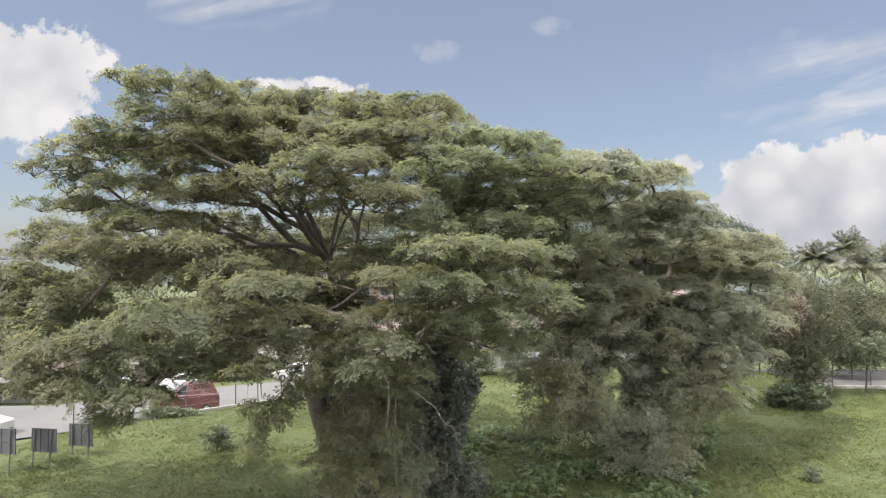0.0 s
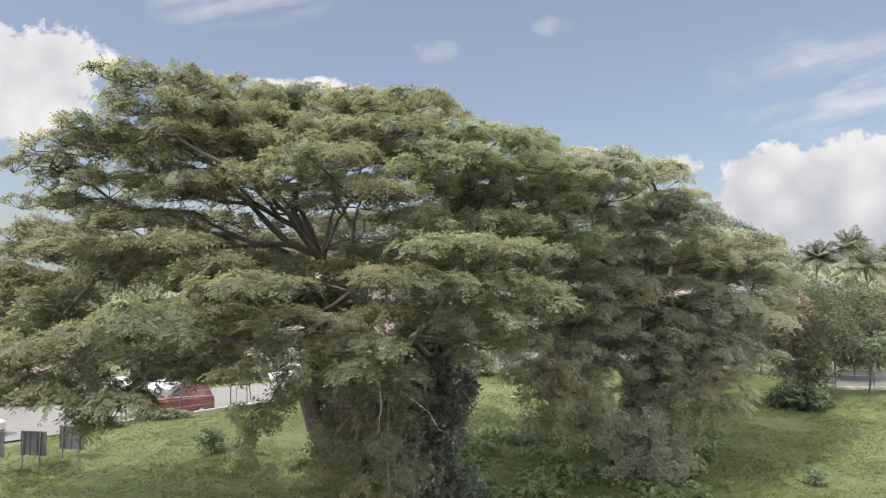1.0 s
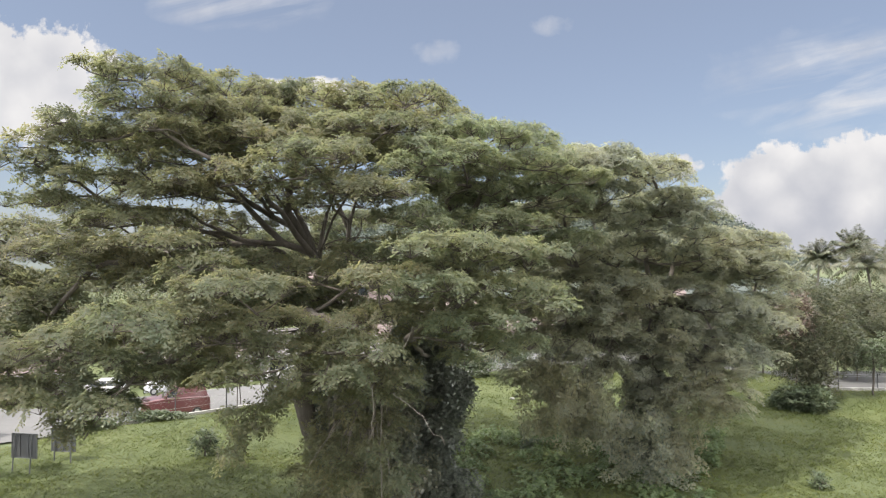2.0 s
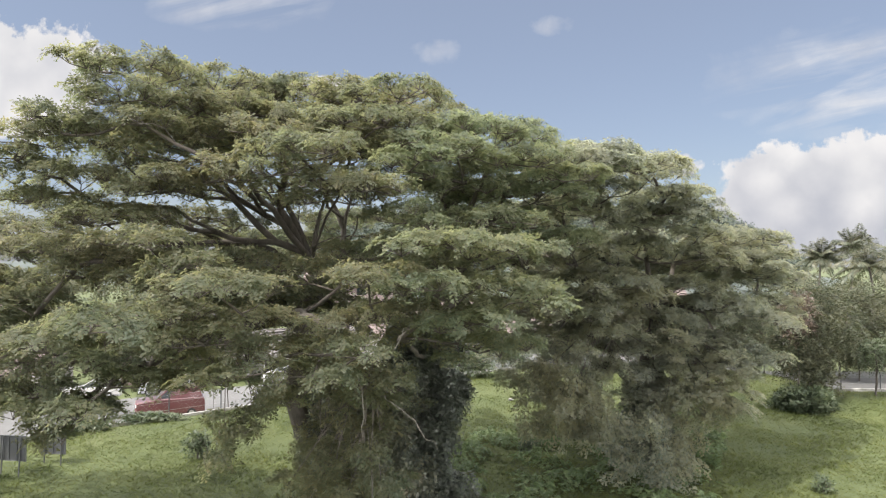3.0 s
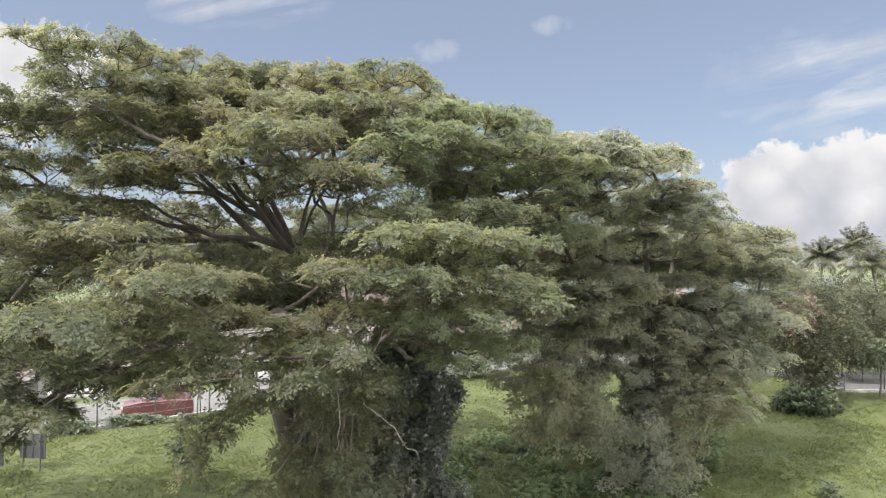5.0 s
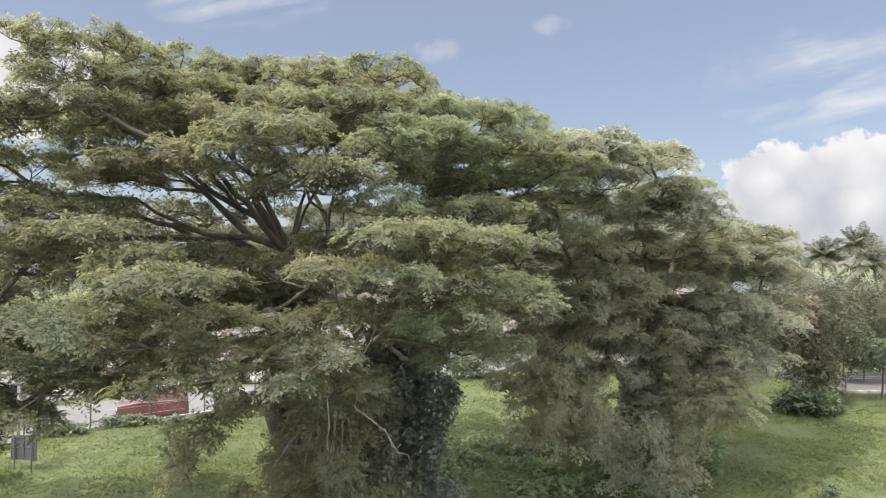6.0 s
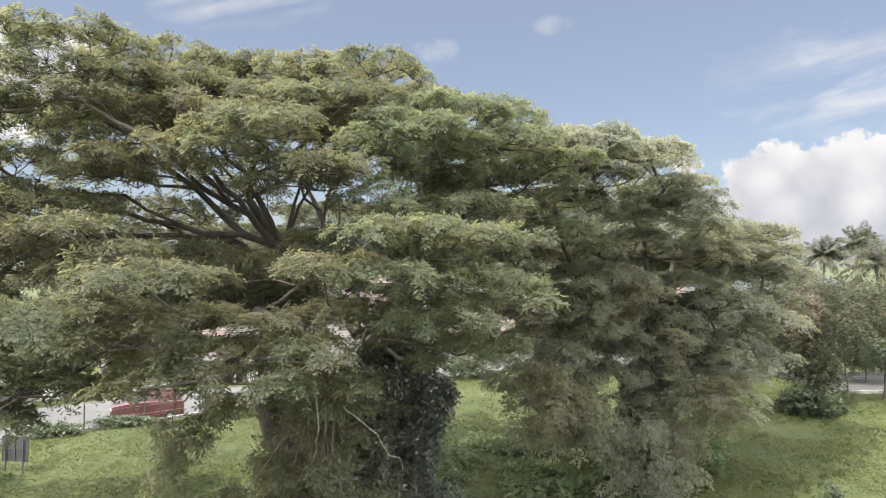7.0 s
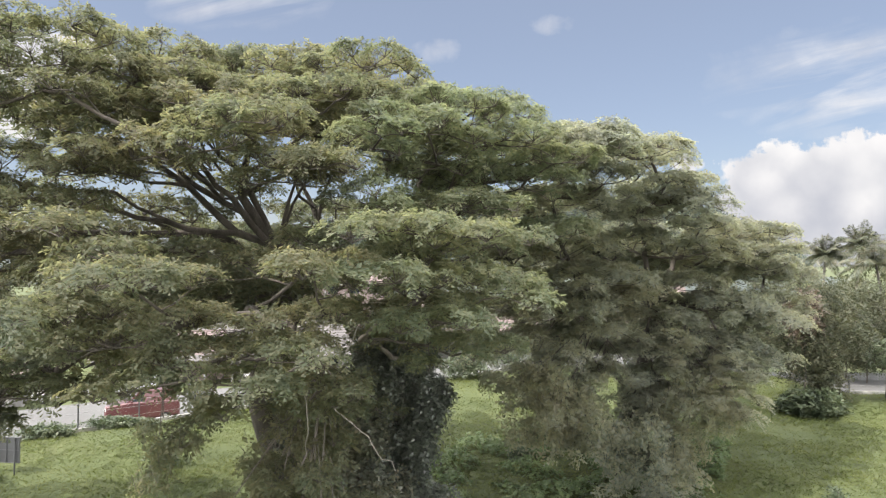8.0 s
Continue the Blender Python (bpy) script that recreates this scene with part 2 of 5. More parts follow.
def rod(bm, a, b, r, r2=None, sides=8):
    a, b = Vector(a), Vector(b)
    m = Matrix.Translation((a + b) / 2) @ (b - a).to_track_quat("Z", "Y").to_matrix().to_4x4()
    bmesh.ops.create_cone(bm, cap_ends=True, segments=sides, radius1=r, radius2=r if r2 is None else r2, depth=(b - a).length, matrix=m)


def quads_object(name, centres, along, across, mat, parent=None, label=""):
    """Many leaf blades, four corners each: base, two sides, tip."""
    n = len(centres)
    co = np.empty((n, 4, 3), np.float32)
    co[:, 0] = centres - along
    co[:, 1] = centres + across - along * 0.1
    co[:, 2] = centres + along
    co[:, 3] = centres - across - along * 0.1
    me = bpy.data.meshes.new(name)
    me.vertices.add(4 * n)
    me.vertices.foreach_set("co", co.ravel())
    me.loops.add(4 * n)
    me.loops.foreach_set("vertex_index", np.arange(4 * n, dtype=np.int32))
    me.polygons.add(n)
    me.polygons.foreach_set("loop_start", np.arange(0, 4 * n, 4, dtype=np.int32))
    me.polygons.foreach_set("loop_total", np.full(n, 4, np.int32))
    me.update(calc_edges=True)
    me.materials.append(mat)
    ob = new(name, me)
    if parent:
        ob.parent = parent
    if label:
        ob["label"] = label
    return ob


def blades_object(name, centres, along, across, mat, parent=None, label=""):
    """Many small leaf blades, three corners each: two at the base, one tip."""
    n = len(centres)
    co = np.empty((n, 3, 3), np.float32)
    co[:, 0] = centres - along + across
    co[:, 1] = centres - along - across
    co[:, 2] = centres + along
    me = bpy.data.meshes.new(name)
    me.vertices.add(3 * n)
    me.vertices.foreach_set("co", co.ravel())
    me.loops.add(3 * n)
    me.loops.foreach_set("vertex_index", np.arange(3 * n, dtype=np.int32))
    me.polygons.add(n)
    me.polygons.foreach_set("loop_start", np.arange(0, 3 * n, 3, dtype=np.int32))
    me.polygons.foreach_set("loop_total", np.full(n, 3, np.int32))
    me.update(calc_edges=True)
    me.materials.append(mat)
    ob = new(name, me)
    if parent:
        ob.parent = parent
    if label:
        ob["label"] = label
    return ob


def unit(v):
    return v / np.maximum(np.linalg.norm(v, axis=-1, keepdims=True), 1e-9)


def tubes_object(name, starts, ends, r0, r1, mat, parent=None, label="", sides=6):
    """Tapered round lengths between pairs of points, as one mesh."""
    n = len(starts)
    d = unit(ends - starts)
    ref = np.where(np.abs(d[:, 2:3]) > 0.9, np.array([[1.0, 0, 0]]), np.array([[0, 0, 1.0]]))
    a = unit(np.cross(d, ref))
    b = np.cross(d, a)
    ang = np.arange(sides) * 2 * math.pi / sides
    ring = a[:, None, :] * np.cos(ang)[None, :, None] + b[:, None, :] * np.sin(ang)[None, :, None]
    lo = starts[:, None, :] + ring * r0[:, None, None]
    hi = ends[:, None, :] + ring * r1[:, None, None]
    co = np.concatenate([lo, hi], 1).reshape(-1, 3).astype(np.float32)
    i = np.arange(sides)
    f = np.stack([i, (i + 1) % sides, sides + (i + 1) % sides, sides + i], 1)
    idx = (np.arange(n)[:, None, None] * 2 * sides + f[None]).reshape(-1)
    m = n * sides
    me = bpy.data.meshes.new(name)
    me.vertices.add(len(co))
    me.vertices.foreach_set("co", co.ravel())
    me.loops.add(4 * m)
    me.loops.foreach_set("vertex_index", idx.astype(np.int32))
    me.polygons.add(m)
    me.polygons.foreach_set("loop_start", np.arange(0, 4 * m, 4, dtype=np.int32))
    me.polygons.foreach_set("loop_total", np.full(m, 4, np.int32))
    me.polygons.foreach_set("use_smooth", np.ones(m, bool))
    me.update(calc_edges=True)
    me.materials.append(mat)
    ob = new(name, me)
    if parent:
        ob.parent = parent
    if label:
        ob["label"] = label
    return ob


# ---- growing trees ----
class Skeleton:
    """Nodes with parents; each new tip joins the wood already grown by a bent branch."""

    def __init__(self, rng, back=0.45):
        self.pos, self.parent, self.path, self.least, self.rng, self.back, self.high = [], [], [], [], rng, back, 0.0

    def add(self, p, parent, least=0.0):
        self.pos.append(np.array(p, float))
        self.parent.append(parent)
        self.least.append(least)
        self.path.append(0.0 if parent < 0 else self.path[parent] + float(np.linalg.norm(self.pos[-1] - self.pos[parent])))
        return len(self.pos) - 1

    def line(self, points, parent=-1, step=0.8, wobble=0.06, thick=(0.0, 0.0)):
        """A limb through the points, smoothed, at least as thick as given at its two ends."""
        pts = [np.array(p, float) for p in points]
        if parent >= 0:
            pts = [self.pos[parent]] + pts
        last = parent if parent >= 0 else self.add(pts[0], -1)
        for i in range(len(pts) - 1):
            p0, p1, p2, p3 = pts[max(i - 1, 0)], pts[i], pts[i + 1], pts[min(i + 2, len(pts) - 1)]
            n = max(1, int(np.linalg.norm(p2 - p1) / step))
            for k in range(1, n + 1):
                t = k / n
                q = 0.5 * (2 * p1 + (p2 - p0) * t + (2 * p0 - 5 * p1 + 4 * p2 - p3) * t * t + (3 * p1 - p0 - 3 * p2 + p3) * t ** 3)
                last = self.add(q + self.rng.normal(0, wobble, 3), last, thick[0] + (thick[1] - thick[0]) * (i + t) / (len(pts) - 1))
        return last

    def reach(self, tip, step=0.5, droop=0.0, first=0):
        """Join a tip to the wood by the cheapest way, bending up and out."""
        tip = np.array(tip, float)
        pos = np.array(self.pos[first:])
        d = np.linalg.norm(pos - tip, axis=1)
        over = np.maximum(pos[:, 2] - tip[2], 0)
        flat = np.linalg.norm((pos - tip) * np.array([1.0, 1.0, 1.0 + 0.9 * self.high]), axis=1)
        cost = flat + self.back * np.array(self.path[first:]) + over * (0.9 - droop) + 9.0 * np.maximum(8.0 - pos[:, 2], 0) * min(1.0, abs(tip[2]) / 4.0) * self.high
        j = int(np.argmin(cost)) + first
        p = self.pos[j]
        n = max(1, int(d[j - first] / step))
        bend = np.array([0, 0, 0.16 * d[j - first] * (1 if tip[2] > p[2] - 0.5 else 0.6)])
        side = self.rng.normal(0, 0.06 * d[j - first], 3)
        last = j
        for k in range(1, n + 1):
            t = k / n
            q = p + (tip - p) * t + (side - bend * (0.9 if tip[2] > p[2] else -0.9)) * 4 * t * (1 - t) * 0.5
            last = self.add(q, last)
        return last

    def tubes(self, twig=0.022, power=2.1, biggest=1.0):
        n = len(self.pos)
        load = np.zeros(n)
        kids = np.zeros(n, int)
        for p in self.parent:
            if p >= 0:
                kids[p] += 1
        load[kids == 0] = twig ** power
        for i in range(n - 1, 0, -1):
            if self.parent[i] >= 0:
                load[self.parent[i]] += load[i]
        r = np.minimum(np.maximum(load ** (1 / power), np.array(self.least)), biggest)
        child = np.array([i for i in range(n) if self.parent[i] >= 0])
        par = np.array(self.parent)[child]
        pos = np.array(self.pos)
        main = np.zeros(n)
        np.maximum.at(main, par, r[child])
        start_r = np.where(r[child] >= main[par] - 1e-9, np.minimum(r[par], r[child] * 1.35), np.minimum(r[par], r[child] * 1.12))
        way = unit(pos[child] - pos[par])
        return pos[par] - way * (0.25 * start_r)[:, None], pos[child], start_r, r[child]


def leaf_sprays(rng, tips, ways, length, leaflets, leaf, droop=0.25, wide=0.42):
    """Feathered leaves: leaflets in pairs along each stalk, lying flat and hanging a little."""
    n = len(tips)
    ways = unit(ways)
    k = np.arange(leaflets)
    s = (k // 2 + 1) / (leaflets // 2)
    sign = np.where(k % 2 == 0, 1.0, -1.0)
    L = length * rng.uniform(0.7, 1.3, (n, 1))
    up = unit(np.array([[0, 0, 1.0]]) + rng.normal(0, 0.35, (n, 3)))
    side = unit(np.cross(ways, up))
    stem = tips[:, None, :] + ways[:, None, :] * (L * s[None])[:, :, None]
    stem[:, :, 2] -= droop * (L * s[None] ** 2)
    out = unit(side[:, None, :] * sign[None, :, None] + ways[:, None, :] * 0.55 + rng.normal(0, 0.25, (n, leaflets, 3)) + np.array([0, 0, -0.22]))
    size = leaf * rng.uniform(0.7, 1.3, (n, leaflets, 1))
    centre = stem + out * size
    norm = unit(up[:, None, :] + rng.normal(0, 0.38, (n, leaflets, 3)))
    acr = unit(np.cross(out, norm)) * size * wide
    return centre.reshape(-1, 3), (out * size).reshape(-1, 3), acr.reshape(-1, 3)


def domes_of(rng, pad, size):
    """The small rounded heads that one flat pad of foliage is made of: centre, half width, way out from the pad."""
    x, y, z, r, h = pad
    size = size * min(1.0, 0.35 + 0.5 * r)
    n = max(4, int(1.75 * (r / size) ** 2))
    k = np.arange(n) + 0.5
    q = np.sqrt(k / n) * rng.uniform(0.86, 1.08, n)
    a = k * 2.39996 + rng.uniform(0, 6.28) + rng.normal(0, 0.25, n)
    wob = 1 + 0.14 * np.sin(3 * a + x) + 0.09 * np.sin(5 * a + y)
    rise = np.sqrt(np.maximum(1 - np.minimum(q, 1) ** 2, 0)) * rng.uniform(0.70, 1.05, n) - 0.12
    low = rng.uniform(0, 1, n) < 0.12
    rise = np.where(low, -rng.uniform(0.1, 0.5, n), rise)
    way = np.stack([np.cos(a) * q, np.sin(a) * q, np.full(n, 0.35)], 1)
    at = np.stack([x + 0.98 * r * q * wob * np.cos(a), y + 0.98 * r * q * wob * np.sin(a), z - 0.21 + 0.85 * h * rise], 1)
    return at, size * rng.uniform(0.62, 1.05, n), way


def rosettes_on(rng, at, half, way, n):
    """Twig ends over the upper skin of one small head, with the way each one points."""
    v = unit(rng.normal(0, 1, (n, 3)) + way * 0.55 + np.array([0, 0, 0.55]))
    v[:, 2] = np.where(v[:, 2] < -0.25, -0.4 * v[:, 2], v[:, 2])
    tips = at + v * half * np.array([1.12, 1.12, 0.42]) * rng.uniform(0.72, 1.08, (n, 1))
    return tips, unit(v + np.array([0, 0, 0.65]) + rng.normal(0, 0.22, (n, 3)))


def fern_leaves(rng, tips, axes, leaves, pairs, length, pinna):
    """Whorls of doubly feathered leaves round each twig end, arching out and hanging at their ends: one blade, broadest outside, for each side feather."""
    n = len(tips)
    ref = np.where(np.abs(axes[:, 2:3]) > 0.9, np.array([[1.0, 0, 0]]), np.array([[0, 0, 1.0]]))
    e1 = unit(np.cross(axes, ref))
    e2 = np.cross(axes, e1)
    ang = (np.arange(leaves)[None] + rng.uniform(0, 1, (n, 1))) * 2 * math.pi / leaves + rng.normal(0, 0.28, (n, leaves))
    out = e1[:, None] * np.cos(ang)[..., None] + e2[:, None] * np.sin(ang)[..., None]
    lift = rng.normal(0.42, 0.25, (n, leaves, 1))
    stalk = unit(out + axes[:, None] * lift).reshape(-1, 3)
    L = (length * rng.uniform(0.68, 1.25, (n, leaves))).reshape(-1, 1)
    base = np.repeat(tips, leaves, 0) + rng.normal(0, 0.025, (n * leaves, 3))
    flat = unit(np.repeat(axes, leaves, 0) + np.array([0, 0, 0.5]) + rng.normal(0, 0.25, (n * leaves, 3)))
    side = unit(np.cross(stalk, flat))
    k = np.arange(2 * pairs + 1)
    s = np.minimum((k // 2 + 1.0) / (pairs + 0.35), 1.0)
    sign = np.where(k % 2 == 0, 1.0, -1.0)
    sign[-1] = 0.0
    hang = rng.uniform(0.15, 0.55, (len(L), 1))
    spot = base[:, None] + stalk[:, None] * (L * s[None])[..., None]
    spot[:, :, 2] -= hang * L * s[None] ** 2.0
    along = unit(stalk - np.array([0, 0, 1.0]) * hang * 0.9)
    blade = unit(side[:, None] * sign[None, :, None] + along[:, None] * np.where(sign == 0, 1.0, 0.50)[None, :, None] + np.array([0, 0, -0.20]) + rng.normal(0, 0.16, (len(L), len(k), 3)))
    size = pinna * (0.62 + 0.5 * np.sin(s * 2.4))[None, :, None] * rng.uniform(0.75, 1.2, (len(L), len(k), 1)) * (L / length)[..., None] ** 0.5
    face = unit(flat[:, None] + rng.normal(0, 0.30, blade.shape))
    across = unit(np.cross(blade, face)) * size * 0.50
    return (spot + blade * size).reshape(-1, 3), (-blade * size).reshape(-1, 3), across.reshape(-1, 3)


def grow_tree(name, seed, trunks, limbs, pads, mats, label, size=0.62, tufts=12, leaves=6, pairs=5, length=0.24, pinna=0.047, twig=0.013, hang=(), thin=(), bare=(), single=(), sticks=2, biggest=0.62, back=0.45):
    """Trunk and limbs to flat pads of foliage; each pad is a set of small heads, each head a skin of leaf whorls on fine twigs."""
    rng = np.random.default_rng(seed)
    base = trunks[0][0]
    root = thing(name, (base[0], base[1], float(ground_z(base[0], base[1]))), label, "tree", "tall spreading trees on the lot")
    inv = root.matrix_world.translation
    sk = Skeleton(rng, back)
    sk.high = 1.0
    for t in trunks:
        sk.line(t, -1)
    for at, pts, *thick in limbs:
        start = min(range(len(sk.pos)), key=lambda i: float(np.linalg.norm(sk.pos[i] - np.array(at))))
        sk.line(pts, start, thick=thick[0] if thick else (0.0, 0.0))
    core = np.array(base[:2])
    order = sorted(pads, key=lambda p: math.hypot(p[0] - core[0], p[1] - core[1]) + 0.4 * abs(p[2] - 9))
    # the far half of the crown: looser pads in the same layers, set back behind the near ones
    fill = set()
    for pad in list(order):
        gap = rng.uniform(4.0, 11.0)
        behind = (pad[0] + rng.normal(0, 1.0), min(pad[1] + gap, core[1] + 11), pad[2] + rng.uniform(-0.3, 0.5) + 0.03 * gap * (pad[2] - 10.5) * 0.6, pad[3] * 1.1, pad[4])
        if pad[1] + gap < core[1] + 12 and pad[2] > 4.5 and pad not in single and rng.uniform() < 0.75:
            order.append(behind)
            fill.add(behind)
    order += list(thin) + list(bare)
    tips, axes, twig_a, rear = [], [], [], []
    for pad in order:
        first = len(sk.pos)
        heart = sk.reach((pad[0], pad[1], pad[2] - 0.35 * pad[4]), 0.6)
        share = 0.62 if pad in fill else 0.75 if pad in thin else 0.34 if pad in bare else 1.0
        for at, half, way in zip(*domes_of(rng, pad, size)):
            end = sk.reach(at - np.array([0, 0, 0.20]), 0.4, first=max(first, heart - 3))
            n = max(1, int(tufts * share * (half / size) * rng.uniform(0.8, 1.25) + 0.5))
            p, v = rosettes_on(rng, at, half, way, n)
            tips.append(p)
            axes.append(v)
            twig_a.append(np.repeat(sk.pos[end][None], n, 0))
            rear.append(np.full(n, share < 1.0))
    for (x, y, z, r, h) in hang:
        n = max(6, int(r * h * 14))
        a = rng.uniform(0, 2 * math.pi, n)
        q = np.sqrt(rng.uniform(0, 1, n)) * r
        zz = rng.uniform(-1, 1, n)
        taper = 1 - 0.35 * np.abs(zz)
        p = np.stack([x + q * taper * np.cos(a), y + q * taper * np.sin(a), np.maximum(z + h * zz, 0.3)], 1)
        for k in range(sticks):
            sk.reach(np.array([x, y, z + h * (0.8 - 0.3 * k)]) + rng.normal(0, 0.1, 3), 0.4, droop=0.3)
        p = np.repeat(p, 3, 0) + rng.normal(0, 0.15, (3 * n, 3))
        tips.append(p)
        axes.append(unit(rng.normal(0, 0.6, p.shape) + np.array([0, -0.3, 0.3])))
        twig_a.append(p + np.array([0, 0, 0.35]) + rng.normal(0, 0.12, p.shape))
        rear.append(np.full(len(p), True))
    s, e, r0, r1 = sk.tubes(twig, biggest=biggest)
    o = np.array(inv)
    tubes_object("trunk", s - o, e - o, r0, r1, M_BARK, root, "grey-brown bark on trunk and spreading limbs", 7)
    tips, axes, twig_a = np.concatenate(tips), np.concatenate(axes), np.concatenate(twig_a)
    thick = np.full(len(tips), 0.0085)
    tubes_object("branchwork", twig_a - o, tips - o, thick, thick * 0.6, M_BARK, root, "fine grey twigs", 3)
    rear = np.concatenate(rear)
    near_set = fern_leaves(rng, tips[~rear], axes[~rear], leaves, pairs, length, pinna)
    rear_set = fern_leaves(rng, tips[rear], axes[rear], leaves - 1, pairs - 2, length * 1.1, pinna * 1.5)
    c, al, ac = (np.concatenate(q) for q in zip(near_set, rear_set))
    blades_object("crown", c - o, al, ac, mats, root, "olive-green feathery leaves in flat layers")
    return root


def leafy_bush(name, seed, at, size, mat, label, category, n=900, leaf=0.07, stems=9, group="", kind="", parent=None):
    """A bush: stems fanning from the ground and leaves in uneven clumps."""
    rng = np.random.default_rng(seed)
    root = thing(name, at, label, category, group, kind)
    sx, sy, sz = size
    sk = Skeleton(rng, 0.2)
    sk.line([(0, 0, -0.1), (0, 0, sz * 0.25)], -1, 0.2, 0.01)
    a = rng.uniform(0, 2 * math.pi, stems * 3)
    q = np.sqrt(rng.uniform(0.05, 1, stems * 3))
    zz = sz * (0.30 + 0.62 * np.sqrt(np.maximum(1 - q ** 2, 0)) * rng.uniform(0.4, 1.0, stems * 3))
    heads = np.stack([sx * q * np.cos(a), sy * q * np.sin(a), zz], 1)
    for h in heads:
        sk.reach(h, 0.25)
    pick = heads[rng.integers(0, len(heads), n)]
    spread = 0.20 * np.array([sx + 0.1, sy + 0.1, sz * 0.7])
    off = rng.normal(0, 1, (n, 3)) * spread
    tips = pick + off
    tips[:, 2] = np.abs(tips[:, 2])
    s, e, r0, r1 = sk.tubes(0.008 + 0.004 * sz, biggest=0.12)
    tubes_object("stems", s, e, r0, r1, M_BARK, root, "", 5)
    c, al, ac = leaf_sprays(rng, tips, off + rng.normal(0, 0.3, off.shape), leaf * 2.5, 4, leaf, 0.3, 0.5)
    quads_object("foliage", c, al, ac, mat, root)
    return root


# ---- ground and road ----
def build_ground():
    xs = np.concatenate([-np.geomspace(70, 3000, 22)[::-1], np.arange(-60, 60.1, 0.6), np.geomspace(70, 3000, 22)])
    ys = np.concatenate([-np.geomspace(30, 2000, 12)[::-1], np.arange(-20, 12, 2.0), np.arange(12, 75, 0.6), np.geomspace(80, 4000, 26)])
    gx, gy = np.meshgrid(xs, ys)
    gz = ground_z(gx, gy)
    near = (np.abs(gx) < 62) & (gy > 5) & (gy < 76)
    bumps = np.zeros(gx.shape)
    bumps[near] = swell(gx[near], gy[near])
    inside = gy < far_edge(gx)
    gz = gz + np.where(inside, bumps, -0.05)
    nx, ny = len(xs), len(ys)
    idx = np.arange(nx * ny).reshape(ny, nx)
    faces = np.stack([idx[:-1, :-1], idx[:-1, 1:], idx[1:, 1:], idx[1:, :-1]], -1).reshape(-1, 4)
    mat, tree, shader = material("lot_grass", 0.95)
    at = wire(tree, "ShaderNodeTexCoord").outputs["Object"]
    a = wire(tree, "ShaderNodeTexNoise", {"Vector": at, "Scale": 0.22, "Detail": 5.0}).outputs[0]
    b = wire(tree, "ShaderNodeTexNoise", {"Vector": at, "Scale": 3.5, "Detail": 6.0, "Roughness": 0.7}).outputs[0]
    both = maths(tree, "ADD", maths(tree, "MULTIPLY", a, 0.5), maths(tree, "MULTIPLY", b, 0.5))
    tree.links.new(ramp_node(tree, both, [(0.30, (0.032, 0.044, 0.013)), (0.5, (0.051, 0.065, 0.017)), (0.70, (0.073, 0.081, 0.025))]), shader.inputs["Base Color"])
    tree.links.new(wire(tree, "ShaderNodeBump", {"Strength": 0.25, "Distance": 0.08, "Height": b}).outputs[0], shader.inputs["Normal"])
    ob = mesh_object("ground", np.stack([gx, gy, gz], -1).reshape(-1, 3), faces.tolist(), mat, smooth=True)
    tagged(ob, "bright green rough grass with broad-leaved weeds", "ground", kind="structure")


build_ground()


def build_road():
    """Pale road that follows the far side of the lot."""
    xs = np.arange(-90, 91, 1.0)
    e = far_edge(xs)
    rows = []
    for off in (2.6, 3.2, 14.0, 14.6):
        rows.append(np.stack([xs, e + off, np.full_like(xs, -0.19)], 1))
    v = np.concatenate(rows)
    n = len(xs)
    faces = []
    for r in range(3):
        for i in range(n - 1):
            faces.append((r * n + i, r * n + i + 1, (r + 1) * n + i + 1, (r + 1) * n + i))
    ob = mesh_object("road", v, faces, M_ROAD)
    tagged(ob, "pale sunlit concrete road beyond the fence", "road", kind="structure")


build_road()

# ---- the spreading trees ----
WEST_TOP = [
    (-8.9, 18.8, 15.9, 1.01, 0.60), (-8.3, 20.5, 16.1, 1.46, 0.73), (-7.1, 22.5, 16.5, 1.51, 0.70),
    (-5.4, 26.4, 17.2, 2.00, 0.75), (-6.2, 22.0, 15.3, 1.87, 0.69), (-2.8, 24.0, 16.4, 1.71, 0.75),
    (-0.8, 22.0, 16.0, 1.47, 0.63), (-2.8, 22.0, 15.0, 1.77, 0.63), (-7.7, 19.0, 14.4, 1.19, 0.37),
    (-8.4, 19.0, 15.1, 1.36, 0.51), (-4.8, 24.0, 15.6, 1.93, 0.69), (-7.4, 21.0, 15.1, 1.50, 0.56),
    (-1.6, 21.0, 14.8, 1.50, 0.56), (-6.6, 25.0, 16.8, 1.56, 0.67), (-0.2, 25.5, 17.0, 0.85, 0.49),
]
WEST_LEFT = [
    (-10.2, 18.3, 14.5, 0.69, 0.42), (-10.2, 19.0, 14.3, 1.02, 0.44), (-11.3, 19.0, 13.5, 0.88, 0.44),
    (-10.6, 20.0, 13.1, 1.61, 0.45), (-11.3, 20.0, 12.4, 1.34, 0.43), (-9.3, 20.0, 12.0, 1.79, 0.39),
    (-15.1, 24.0, 11.9, 1.07, 0.51), (-15.5, 24.0, 10.9, 1.29, 0.60), (-12.1, 22.5, 11.1, 1.71, 0.52),
    (-7.4, 20.0, 12.7, 1.43, 0.39), (-6.2, 19.0, 13.2, 1.19, 0.44), (-10.8, 24.0, 14.1, 1.50, 0.34),
]
WEST_FRONT = [
    (-3.3, 18.8, 13.5, 1.76, 0.67), (-4.2, 18.5, 13.0, 1.32, 0.56), (-1.4, 18.8, 12.6, 1.26, 0.40),
    (-2.5, 19.5, 12.7, 1.39, 0.44),
]
